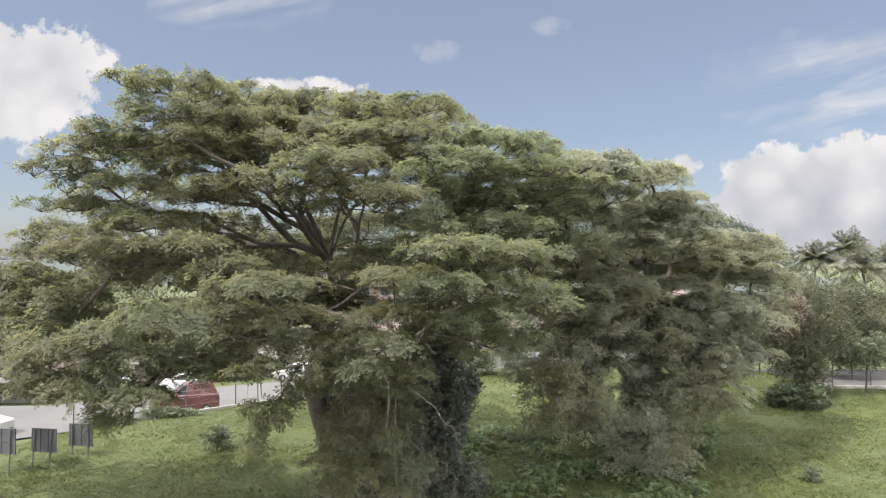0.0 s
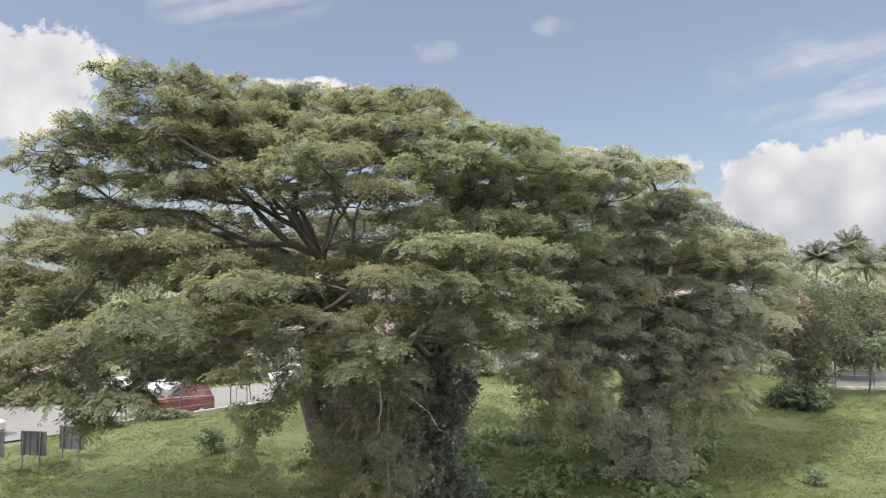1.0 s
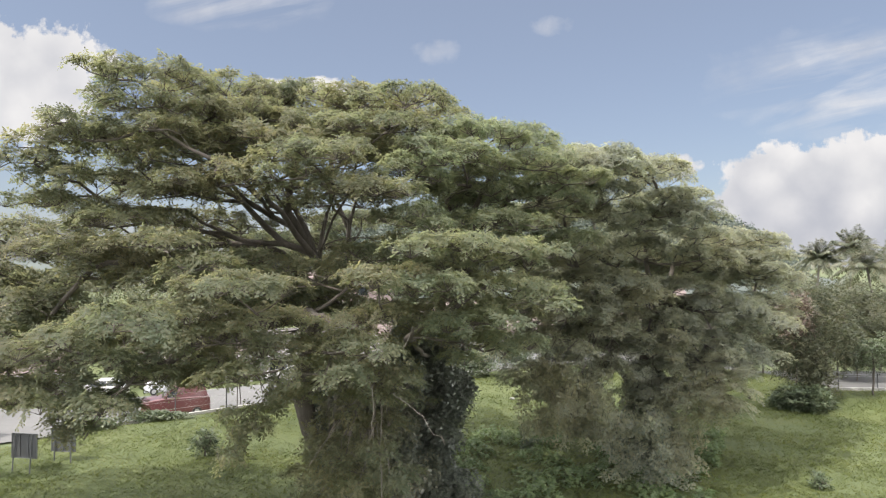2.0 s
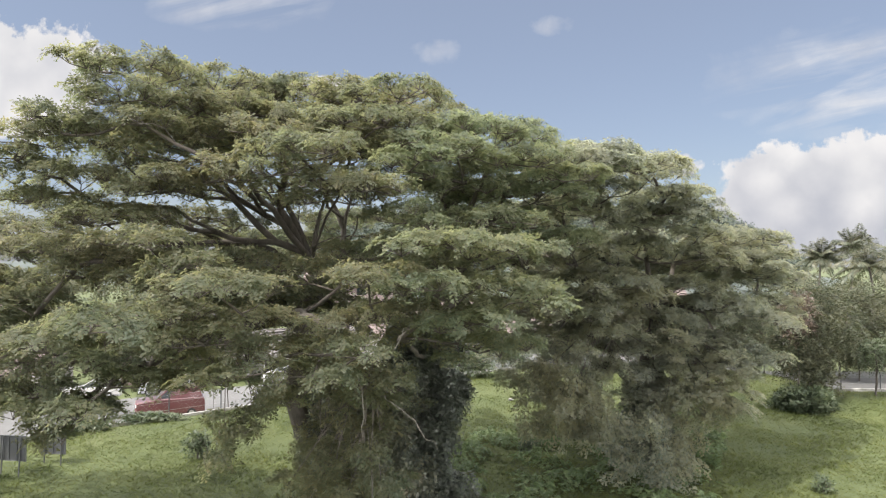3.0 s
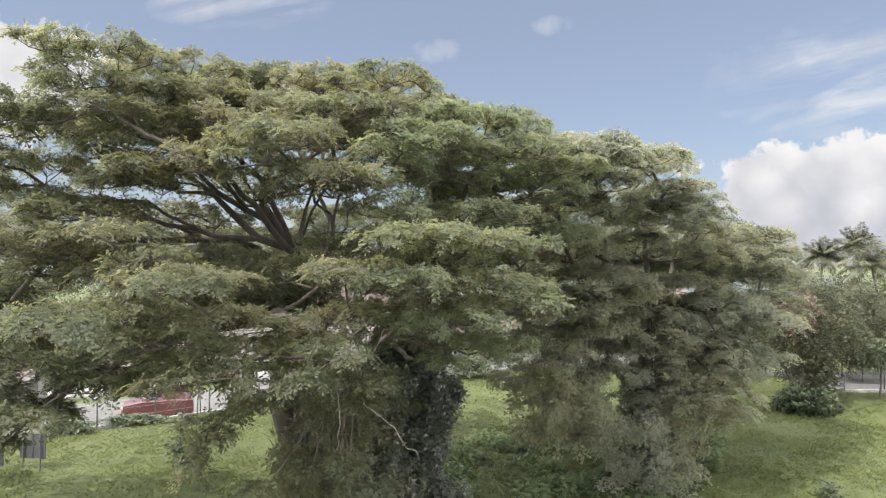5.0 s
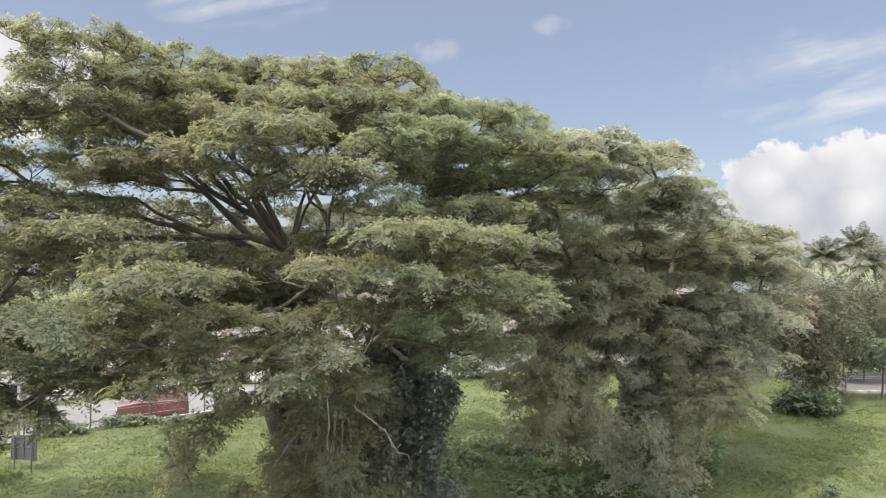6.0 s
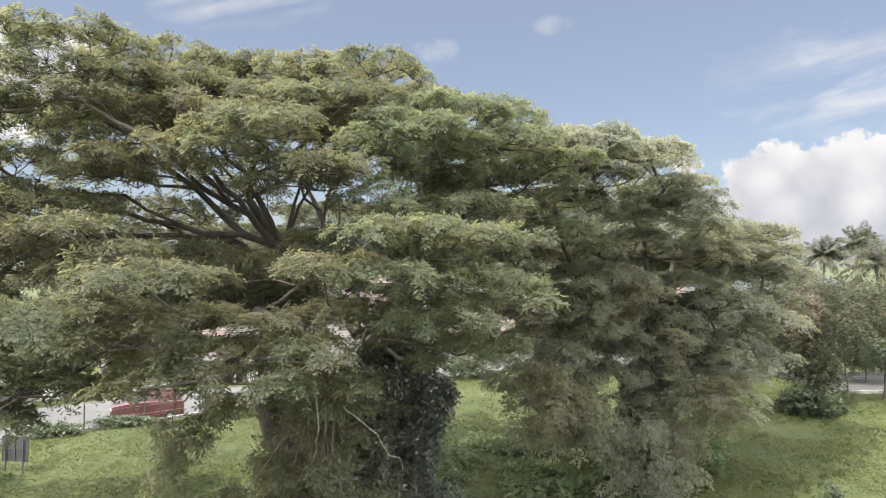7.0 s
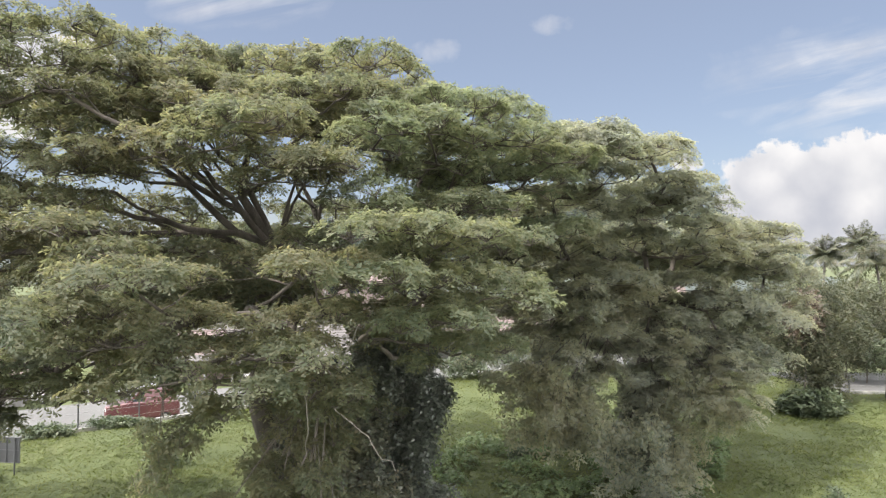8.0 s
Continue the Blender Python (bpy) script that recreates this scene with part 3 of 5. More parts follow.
WEST_LOWLEFT = [
    (-4.6, 15.7, 10.0, 1.40, 0.39), (-6.3, 15.5, 9.3, 1.59, 0.53), (-8.4, 15.8, 8.7, 1.55, 0.56),
    (-4.9, 16.0, 8.8, 1.14, 0.49), (-8.8, 15.6, 7.6, 1.18, 0.63), (-7.1, 16.0, 7.8, 1.14, 0.60),
    (-10.7, 16.5, 7.9, 0.88, 0.59), (-10.0, 16.3, 7.3, 0.87, 0.44), (-8.2, 16.0, 7.1, 0.49, 0.49),
    (-7.2, 20.0, 10.2, 1.61, 0.46), (-9.9, 23.0, 10.7, 1.85, 0.51),
]
WEST_LOWFRONT = [
    (-3.6, 16.4, 8.4, 0.88, 0.50), (-4.6, 15.5, 8.0, 0.62, 0.42), (-2.6, 16.5, 7.9, 1.03, 0.53),
    (-1.5, 18.0, 9.2, 1.12, 0.42), (-1.3, 16.8, 10.2, 1.20, 0.45), (-1.4, 18.5, 7.5, 0.99, 0.59),
    (-3.6, 18.0, 7.0, 0.64, 0.48), (-5.6, 20.0, 5.7, 0.54, 0.89),
]
WEST_LOWLEFT2 = [
    (-15.0, 22.0, 8.7, 1.38, 0.59), (-13.3, 22.5, 8.5, 1.51, 0.60), (-9.6, 16.0, 8.1, 1.14, 0.57),
    (-8.0, 16.5, 7.1, 0.88, 0.59), (-9.6, 16.0, 7.5, 0.79, 0.49), (-8.2, 16.0, 6.7, 0.34, 0.31),
    (-6.6, 17.0, 8.2, 1.21, 0.55), (-6.0, 17.0, 7.6, 0.91, 0.55), (-4.1, 17.5, 9.1, 1.09, 0.50),
    (-11.4, 17.0, 7.6, 0.68, 0.43),
]
WEST_MID = [
    (-1.8, 21.0, 11.1, 1.31, 0.53), (-7.4, 37.0, 11.5, 2.97, 1.16), (-10.4, 37.0, 11.8, 2.97, 0.99),
    (-4.5, 38.0, 12.9, 3.05, 1.02),
]
WEST_LOWFRONT2 = [
    (-2.0, 17.0, 8.5, 1.06, 0.52), (-1.6, 18.0, 7.0, 0.88, 0.48), (-1.4, 18.5, 6.0, 0.74, 0.66),
    (-2.8, 19.0, 5.2, 0.93, 0.85), (-1.6, 18.5, 4.6, 1.16, 0.83), (-2.6, 19.5, 3.9, 1.13, 0.87),
]
WEST_BEHIND = [
    (-8.8, 28.0, 14.0, 2.00, 0.75), (-7.4, 29.0, 13.1, 2.07, 0.78), (-10.1, 28.0, 12.5, 2.00, 0.62),
    (-6.0, 30.0, 13.7, 1.88, 0.80), (-11.7, 27.0, 13.6, 1.93, 0.60), (-8.6, 29.0, 12.1, 2.07, 0.73),
    (-10.5, 27.0, 11.5, 1.93, 0.63), (-4.4, 30.0, 14.3, 1.88, 0.80), (-11.9, 25.0, 12.1, 1.79, 0.58),
    (-8.6, 25.0, 10.8, 2.01, 0.49), (-10.8, 25.0, 10.8, 2.01, 0.49), (-7.1, 26.0, 10.7, 1.86, 0.58),
    (-13.0, 25.0, 10.8, 2.01, 0.45),
]
WEST_SHADE = [
    (-15.3, 25.0, 8.2, 2.46, 0.78), (-16.5, 24.5, 9.4, 2.41, 0.77), (-13.8, 26.0, 7.7, 2.32, 0.74),
    (-17.7, 25.0, 8.2, 2.23, 0.78), (-12.6, 27.0, 7.3, 1.93, 0.72), (-16.8, 26.0, 7.0, 1.86, 0.70),
    (-20.6, 26.5, 8.6, 2.20, 0.75), (-22.6, 24.5, 9.2, 2.30, 0.75), (-23.4, 28.0, 8.4, 2.20, 0.75), (-20.4, 27.8, 9.4, 2.10, 0.75),
    (-16.4, 28.5, 9.5, 2.00, 0.75), (-18.0, 27.5, 9.8, 2.00, 0.75),
    (-11.0, 24.5, 8.7, 2.00, 0.60), (-9.0, 24.5, 8.0, 1.80, 0.55), (-7.4, 24.5, 9.0, 1.80, 0.55), (-12.4, 25.0, 8.0, 1.80, 0.60),
    (-4.4, 23.5, 9.4, 1.50, 0.50), (-8.6, 25.5, 9.7, 2.00, 0.55), (-5.8, 25.0, 9.9, 1.60, 0.50),
]
WEST_EDGE = [
    (-10.8, 22.0, 10.2, 1.57, 0.51), (-13.7, 22.5, 9.4, 1.81, 0.64), (-13.7, 21.0, 8.3, 1.41, 0.64),
    (-16.2, 24.0, 9.9, 1.50, 0.73),
]
WEST_CORE = [
    (-1.6, 23.0, 8.9, 1.40, 0.50), (0.2, 23.0, 8.9, 1.40, 0.50), (-0.4, 24.0, 8.0, 1.20, 0.50), (1.9, 23.0, 9.1, 1.30, 0.45), (-2.9, 24.0, 8.7, 1.20, 0.50),
    (-3.1, 21.0, 7.9, 0.94, 0.49), (-2.5, 21.0, 7.3, 0.84, 0.49), (-9.9, 23.0, 14.8, 1.64, 0.45),
    (-8.2, 24.0, 15.0, 1.71, 0.51), (-6.3, 25.0, 15.0, 1.79, 0.54), (-4.3, 26.0, 15.3, 1.86, 0.56),
    (-1.8, 24.0, 14.5, 1.50, 0.51), (-5.6, 20.5, 14.5, 1.46, 0.37), (-7.6, 21.0, 14.1, 1.31, 0.38),
    (-10.5, 22.0, 14.4, 1.18, 0.39), (-9.9, 19.5, 14.6, 0.87, 0.35), (-11.1, 19.0, 14.0, 0.76, 0.34),
    (-5.7, 33.0, 10.5, 2.06, 0.77), (-4.0, 31.0, 9.5, 1.66, 0.72), (-6.2, 31.0, 9.1, 1.66, 0.78),
    (-3.1, 33.0, 10.5, 1.77, 0.71), (-5.1, 31.0, 8.0, 1.66, 0.78),
]
WEST_STEP = [
    (-13.6, 24.0, 11.6, 1.50, 0.51), (-7.3, 18.0, 11.2, 1.12, 0.35), (-14.9, 23.0, 10.3, 1.33, 0.53),
    (-5.7, 17.5, 10.6, 0.94, 0.34), (-11.7, 24.0, 11.1, 1.50, 0.47),
]
MIDDLE_RIGHT = [
    (0.3, 17.8, 11.1, 1.35, 0.41), (0.1, 17.3, 10.0, 1.31, 0.43), (1.6, 18.4, 11.0, 1.31, 0.43),
    (2.8, 18.6, 9.7, 1.13, 0.40), (1.3, 18.6, 9.0, 1.33, 0.40), (-0.4, 20.0, 12.0, 1.25, 0.46),
    (1.5, 19.0, 10.0, 1.36, 0.41),
]
MIDDLE_SHOULDER = [
    (1.0, 25.0, 15.6, 1.30, 0.60), (0.2, 24.0, 14.9, 1.20, 0.50),
    (1.5, 22.0, 14.7, 1.57, 0.67), (2.6, 25.0, 15.4, 1.79, 0.71), (0.9, 21.0, 13.9, 1.41, 0.53),
    (-0.2, 19.5, 13.5, 1.04, 0.45), (3.4, 23.0, 14.0, 1.54, 0.70), (-0.5, 21.0, 14.2, 1.12, 0.45),
    (4.8, 24.0, 13.6, 1.39, 0.60), (4.7, 27.0, 15.1, 1.33, 0.58), (-1.1, 22.0, 13.5, 1.18, 0.43),
    (2.7, 26.0, 13.3, 1.86, 0.70), (0.4, 27.0, 13.4, 1.93, 0.72),
]
MIDDLE_FILL = [
    (1.2, 23.0, 13.4, 1.64, 0.58), (1.9, 22.0, 11.9, 1.57, 0.59), (3.9, 25.0, 13.0, 1.67, 0.67),
    (0.6, 20.0, 10.5, 1.43, 0.46), (2.6, 20.0, 10.9, 1.25, 0.50), (2.1, 20.0, 8.2, 1.07, 0.46),
    (0.9, 21.0, 8.1, 0.94, 0.56), (5.0, 26.0, 11.4, 1.62, 0.65),
]
EAST_TOP = [
    (6.4, 28.0, 15.2, 1.20, 0.50), (11.4, 30.0, 12.9, 1.45, 0.60), (10.4, 30.0, 13.6, 1.30, 0.55), (12.7, 32.0, 12.0, 1.50, 0.60),
    (5.9, 26.0, 14.5, 1.74, 0.60), (7.6, 27.0, 14.7, 1.93, 0.68), (9.5, 29.0, 14.7, 1.45, 0.67),
    (11.6, 31.0, 13.8, 1.20, 0.55), (7.4, 28.0, 13.5, 1.75, 0.70), (5.8, 30.0, 12.9, 2.14, 0.80),
    (4.0, 31.0, 12.4, 2.21, 0.83),
]
EAST_RIGHT = [
    (10.6, 31.0, 12.7, 1.95, 0.72), (13.2, 33.0, 11.0, 1.90, 0.83), (9.0, 30.0, 12.4, 1.61, 0.70),
    (16.2, 36.0, 11.8, 2.20, 0.86), (18.6, 38.0, 11.5, 1.70, 0.80), (9.6, 33.0, 11.4, 2.36, 0.83),
    (15.6, 36.0, 10.7, 2.89, 0.96), (18.5, 38.0, 9.8, 2.04, 0.95),
]
EAST_LOW = [
    (6.1, 30.0, 11.0, 2.28, 0.94), (7.6, 31.0, 9.7, 2.35, 0.97), (5.8, 30.0, 8.1, 2.01, 1.07),
    (7.6, 31.0, 7.2, 1.94, 1.11), (12.0, 34.0, 9.3, 2.43, 0.91), (14.1, 34.0, 8.2, 2.43, 1.15),
    (16.8, 35.0, 7.4, 2.19, 1.09), (13.1, 33.0, 6.4, 2.21, 1.18), (15.4, 34.0, 5.8, 1.97, 1.09),
    (9.9, 33.0, 6.1, 2.06, 1.18), (4.3, 31.0, 10.5, 1.94, 0.94), (10.8, 33.0, 7.6, 2.06, 1.00),
    (6.3, 31.0, 5.8, 1.66, 0.94), (13.5, 31.0, 4.4, 1.38, 0.83),
]
EAST_DRAPE = [
    (4.7, 30.0, 8.6, 1.61, 0.91), (7.0, 30.5, 8.5, 1.91, 0.98), (9.0, 32.0, 8.8, 2.29, 1.03),
    (17.9, 36.0, 8.3, 1.61, 0.96), (12.3, 33.0, 5.2, 2.06, 1.18), (14.3, 33.0, 5.2, 1.77, 1.06),
    (8.5, 32.0, 5.1, 1.71, 1.14), (5.2, 30.0, 7.0, 1.47, 0.96), (4.2, 30.0, 5.4, 1.07, 0.91),
    (10.8, 33.0, 4.0, 1.77, 1.18), (5.8, 30.0, 4.3, 1.61, 0.96), (12.7, 32.0, 3.7, 1.71, 1.03),
]
EAST_REAR = [
    (7.0, 39.0, 10.5, 2.40, 0.90), (9.5, 40.0, 11.5, 2.60, 0.90), (12.2, 41.0, 11.5, 2.60, 0.90), (15.0, 41.0, 11.0, 2.60, 0.90),
    (17.8, 42.0, 10.4, 2.50, 0.90), (19.4, 40.0, 9.8, 2.20, 0.90), (10.5, 44.0, 10.5, 2.50, 0.90), (13.6, 44.5, 10.5, 2.60, 0.90), (17.0, 45.0, 9.8, 2.40, 0.90),
]

grow_tree(
    "rain_tree", 11,
    [[(-4.6, 28.4, -0.2), (-5.0, 28.4, 2.6), (-5.8, 28.4, 4.9), (-5.5, 28.6, 6.6), (-4.9, 29.0, 9.0)]],
    [((-4.9, 29.0, 9.0), [(-5.21, 28.80, 10.57), (-5.91, 28.30, 11.96), (-6.19, 27.80, 12.73)]),
     ((-5.91, 28.30, 11.96), [(-6.83, 27.50, 12.40), (-7.70, 26.50, 13.06), (-8.56, 25.60, 14.29), (-8.89, 25.00, 14.90), (-9.28, 24.00, 15.76), (-9.32, 22.00, 15.79)]),
     ((-7.70, 26.50, 13.06), [(-8.65, 25.30, 12.90), (-9.44, 24.00, 13.20), (-10.04, 22.50, 13.18)]),
     ((-7.70, 26.50, 13.06), [(-7.5, 23.5, 13.0), (-7.2, 21.0, 12.8), (-7.7, 19.3, 12.8)]),
     ((-6.83, 27.50, 12.40), [(-6.5, 24.0, 13.0), (-6.3, 21.0, 13.2), (-6.2, 19.3, 13.4)]),
     ((-8.89, 25.00, 14.90), [(-9.53, 24.20, 15.32), (-10.12, 23.00, 15.24), (-10.25, 21.00, 14.60)]),
     ((-8.56, 25.60, 14.29), [(-9.34, 25.00, 14.55), (-10.06, 24.00, 14.89), (-10.48, 22.00, 14.21)]),
     ((-5.2, 28.8, 8.0), [(-6.52, 28.00, 11.02), (-8.23, 27.00, 11.35), (-9.56, 25.50, 12.03), (-10.45, 24.00, 12.00), (-10.75, 21.00, 11.63)]),
     ((-8.23, 27.00, 11.35), [(-9.35, 25.50, 11.16), (-10.64, 24.00, 11.20), (-11.54, 22.00, 10.86)]),
     ((-9.56, 25.50, 12.03), [(-10.11, 24.50, 12.51), (-10.68, 23.00, 12.55)]),
     ((-6.19, 27.80, 12.73), [(-6.52, 26.80, 13.51), (-6.85, 25.80, 14.11), (-7.21, 25.00, 15.00)]),
     ((-6.19, 27.80, 12.73), [(-5.99, 27.20, 13.56), (-5.60, 26.40, 14.32), (-5.20, 25.50, 15.21)]),
     ((-5.99, 27.20, 13.56), [(-4.80, 26.00, 13.83), (-3.76, 24.50, 14.00), (-2.72, 23.00, 14.59)]),
     ((-5.99, 27.20, 13.56), [(-6.07, 26.00, 13.93), (-6.14, 24.50, 14.06), (-5.55, 22.00, 14.21)]),
     ((-6.19, 27.80, 12.73), [(-5.02, 26.50, 13.14), (-3.27, 24.00, 13.28), (-1.88, 21.00, 12.76)]),
     ((-5.21, 28.80, 10.57), [(-5.26, 27.50, 11.91), (-4.97, 25.00, 12.77), (-3.93, 21.50, 13.25)]),
     ((-5.6, 28.6, 6.0), [(-5.0, 31.0, 9.0), (-4.44, 33.00, 11.43), (-4.41, 32.50, 12.63), (-3.64, 31.50, 13.60), (-2.87, 30.00, 14.79)]),
     ((-4.41, 32.50, 12.63), [(-4.99, 32.00, 13.25), (-5.31, 31.00, 14.69)]),
     ((-4.44, 33.00, 11.43), [(-5.26, 32.00, 12.19), (-5.47, 31.50, 12.94)]),
     ((-5.1, 28.5, 10.07), [(-5.29, 28, 10.93), (-5.63, 27, 11.72), (-6.12, 26, 12.53), (-6.43, 24.5, 13.19), (-6.29, 23, 13.5)], (0.17, 0.06)),
     ((-5.19, 28, 10.72), [(-6.41, 27.5, 11.44), (-7.29, 26.5, 12.44), (-7.89, 25, 13.34), (-7.98, 23, 13.72)], (0.17, 0.06)),
     ((-5.07, 28.8, 10.74), [(-5.54, 28.5, 11.93), (-6.04, 28, 12.97), (-6.25, 27, 13.56), (-6.45, 26, 14.0), (-6.19, 25, 14.29)], (0.16, 0.05)),
     ((-5.08, 29, 10.3), [(-5.09, 29.5, 11.89), (-4.91, 29.5, 12.92), (-4.45, 29, 13.64)], (0.13, 0.05)),
     ((-6.56, 27, 11.1), [(-7.59, 26, 11.45), (-8.63, 24.5, 11.83), (-9.42, 23, 11.77), (-9.74, 22, 11.28)], (0.12, 0.035)),
     ((-7.29, 26.5, 12.44), [(-7.38, 25.5, 12.84), (-7.99, 24, 12.75), (-8.48, 22.5, 12.89)], (0.09, 0.03)),
     ((-7.38, 25.5, 11.71), [(-8.84, 23.5, 12.37), (-9.5, 22, 12.33)], (0.07, 0.03)),
     ((-6.25, 27, 13.56), [(-6.21, 26, 13.71), (-5.5, 25, 13.92), (-4.64, 24, 13.91)], (0.07, 0.025)),
     ((-6.53, 25, 13.17), [(-6.92, 23.5, 13.7), (-7.24, 22.5, 13.79)], (0.07, 0.025)),
     ((-6.45, 26, 14.0), [(-6.62, 25, 14.29), (-6.78, 24, 14.27)], (0.06, 0.02)),
     ((-5.0, 31.0, 9.0), [(-4.54, 33.6, 10.07), (-4.59, 33.6, 11.13), (-4.54, 33.6, 12.31), (-4.87, 33.4, 13.22), (-5.51, 33, 14.34)], (0.22, 0.08)),
     ((-4.54, 33.6, 12.31), [(-4.01, 33, 13.69), (-3.47, 32, 14.32)], (0.10, 0.04)),
     ((-5.2, 28.8, 8.0), [(-6.3, 25.0, 9.4), (-6.7, 20.5, 9.6), (-7.6, 17.5, 9.4)]),
     ((-5.2, 28.8, 7.0), [(-4.8, 24.0, 8.6), (-3.1, 19.0, 9.0)]),
     ((-5.21, 28.80, 10.57), [(-4.6, 28.0, 11.8), (-3.3, 26.0, 13.8), (-2.7, 24.5, 15.3)])],
    WEST_TOP + WEST_LEFT + WEST_FRONT + WEST_LOWLEFT + WEST_LOWFRONT + WEST_LOWLEFT2 + WEST_MID + WEST_LOWFRONT2, M_RAIN,
    "tall spreading rain tree with olive layered foliage, standing in grass",
    hang=[(-5.7, 20.0, 5.6, 0.68, 0.89), (-5.1, 20.5, 6.2, 0.48, 0.51), (-3.4, 22.0, 3.8, 1.08, 1.18), (-2.1, 19.0, 4.5, 1.02, 0.81), (-1.9, 19.0, 6.3, 1.02, 0.93)], thin=WEST_SHADE + WEST_CORE + WEST_EDGE + WEST_STEP, bare=WEST_BEHIND, single=WEST_LEFT + WEST_FRONT, twig=0.014, back=0.22)
grow_tree(
    "rain_tree", 12,
    [[(-0.8, 30.0, -0.2), (-0.6, 30.0, 3.0), (-0.2, 29.6, 6.0), (0.2, 28.5, 9.0)]],
    [((0.2, 28.5, 9.0), [(0.4, 27.0, 11.5), (1.5, 25.5, 12.8), (2.1, 24.0, 13.9)]),
     ((-0.2, 29.6, 6.0), [(-0.7, 24.0, 7.7), (-0.8, 20.0, 8.4), (0.8, 18.5, 9.5)]),
     ((0.2, 28.5, 9.0), [(1.6, 27.0, 11.7), (3.4, 26.0, 13.3)])],
    MIDDLE_RIGHT + MIDDLE_SHOULDER + MIDDLE_FILL, M_RAIN_B,
    "tall rain tree with its trunk wrapped in dark climbing vines")
grow_tree(
    "rain_tree", 13,
    [[(11.0, 36.5, 0.0), (11.1, 36.3, 3.0), (11.5, 36.0, 6.0), (11.8, 36.0, 8.9)]],
    [((11.5, 36.0, 6.0), [(13.0, 36.0, 10.5), (14.3, 36.0, 10.8), (16.3, 36.0, 11.5)]),
     ((11.1, 36.3, 3.0), [(9.8, 36.0, 5.0), (8.4, 34.0, 7.8), (6.5, 32.0, 11.1)]),
     ((11.7, 36.0, 8.0), [(10.8, 34.0, 11.4), (8.7, 30.0, 13.2)])],
    EAST_TOP + EAST_RIGHT + EAST_LOW + EAST_DRAPE, M_RAIN_C_HAZE,
    "broad rain tree with yellowish-green crown over shaded grass",
    hang=[(9.6, 31.0, 2.2, 2.21, 1.66), (11.6, 32.0, 1.2, 1.71, 1.14), (6.3, 30.0, 3.7, 1.50, 1.10), (11.9, 32.0, 3.7, 2.14, 1.43), (4.7, 30.0, 4.3, 1.21, 1.47), (7.1, 31.0, 4.0, 1.66, 1.40), (5.8, 30.0, 4.9, 1.61, 1.34)], size=0.66, tufts=12, leaves=6, pairs=4, length=0.28, pinna=0.062, sticks=0, thin=EAST_REAR)



def dead_limb(root, points, r):
    """A bare pale limb hanging out of the leaves."""
    rng = np.random.default_rng(int(r * 1e4))
    sk = Skeleton(rng)
    sk.line(points, -1, 0.18, 0.035)
    p = np.array(sk.pos) - np.array(root.matrix_world.translation)
    n = len(p) - 1
    rr = np.linspace(r, r * 0.45, n + 1)
    tubes_object("dead_branch", p[:-1], p[1:], rr[:-1], rr[1:], M_PALE_BARK, root, "bare pale grey limb", 7)


rain_trees = [o for o in scene.objects if o.name.startswith("rain_tree")]
dead_limb(rain_trees[1], [(-0.32, 18.60, 9.02), (-0.46, 17.30, 8.88), (-0.64, 17.20, 8.65), (-0.82, 17.20, 8.20)], 0.022)
dead_limb(rain_trees[0], [(-1.55, 18.60, 7.56), (-1.57, 17.00, 7.65), (-1.44, 16.90, 7.35), (-1.45, 16.90, 6.87), (-1.52, 17.00, 6.19)], 0.020)
dead_limb(rain_trees[0], [(-1.19, 18.00, 7.10), (-0.74, 17.00, 7.15), (-0.35, 16.90, 6.84), (0.34, 17.00, 6.05)], 0.017)
dead_limb(rain_trees[1], [(0.9, 19.0, 10.5), (1.6, 18.6, 10.6), (2.2, 18.4, 10.9)], 0.03)


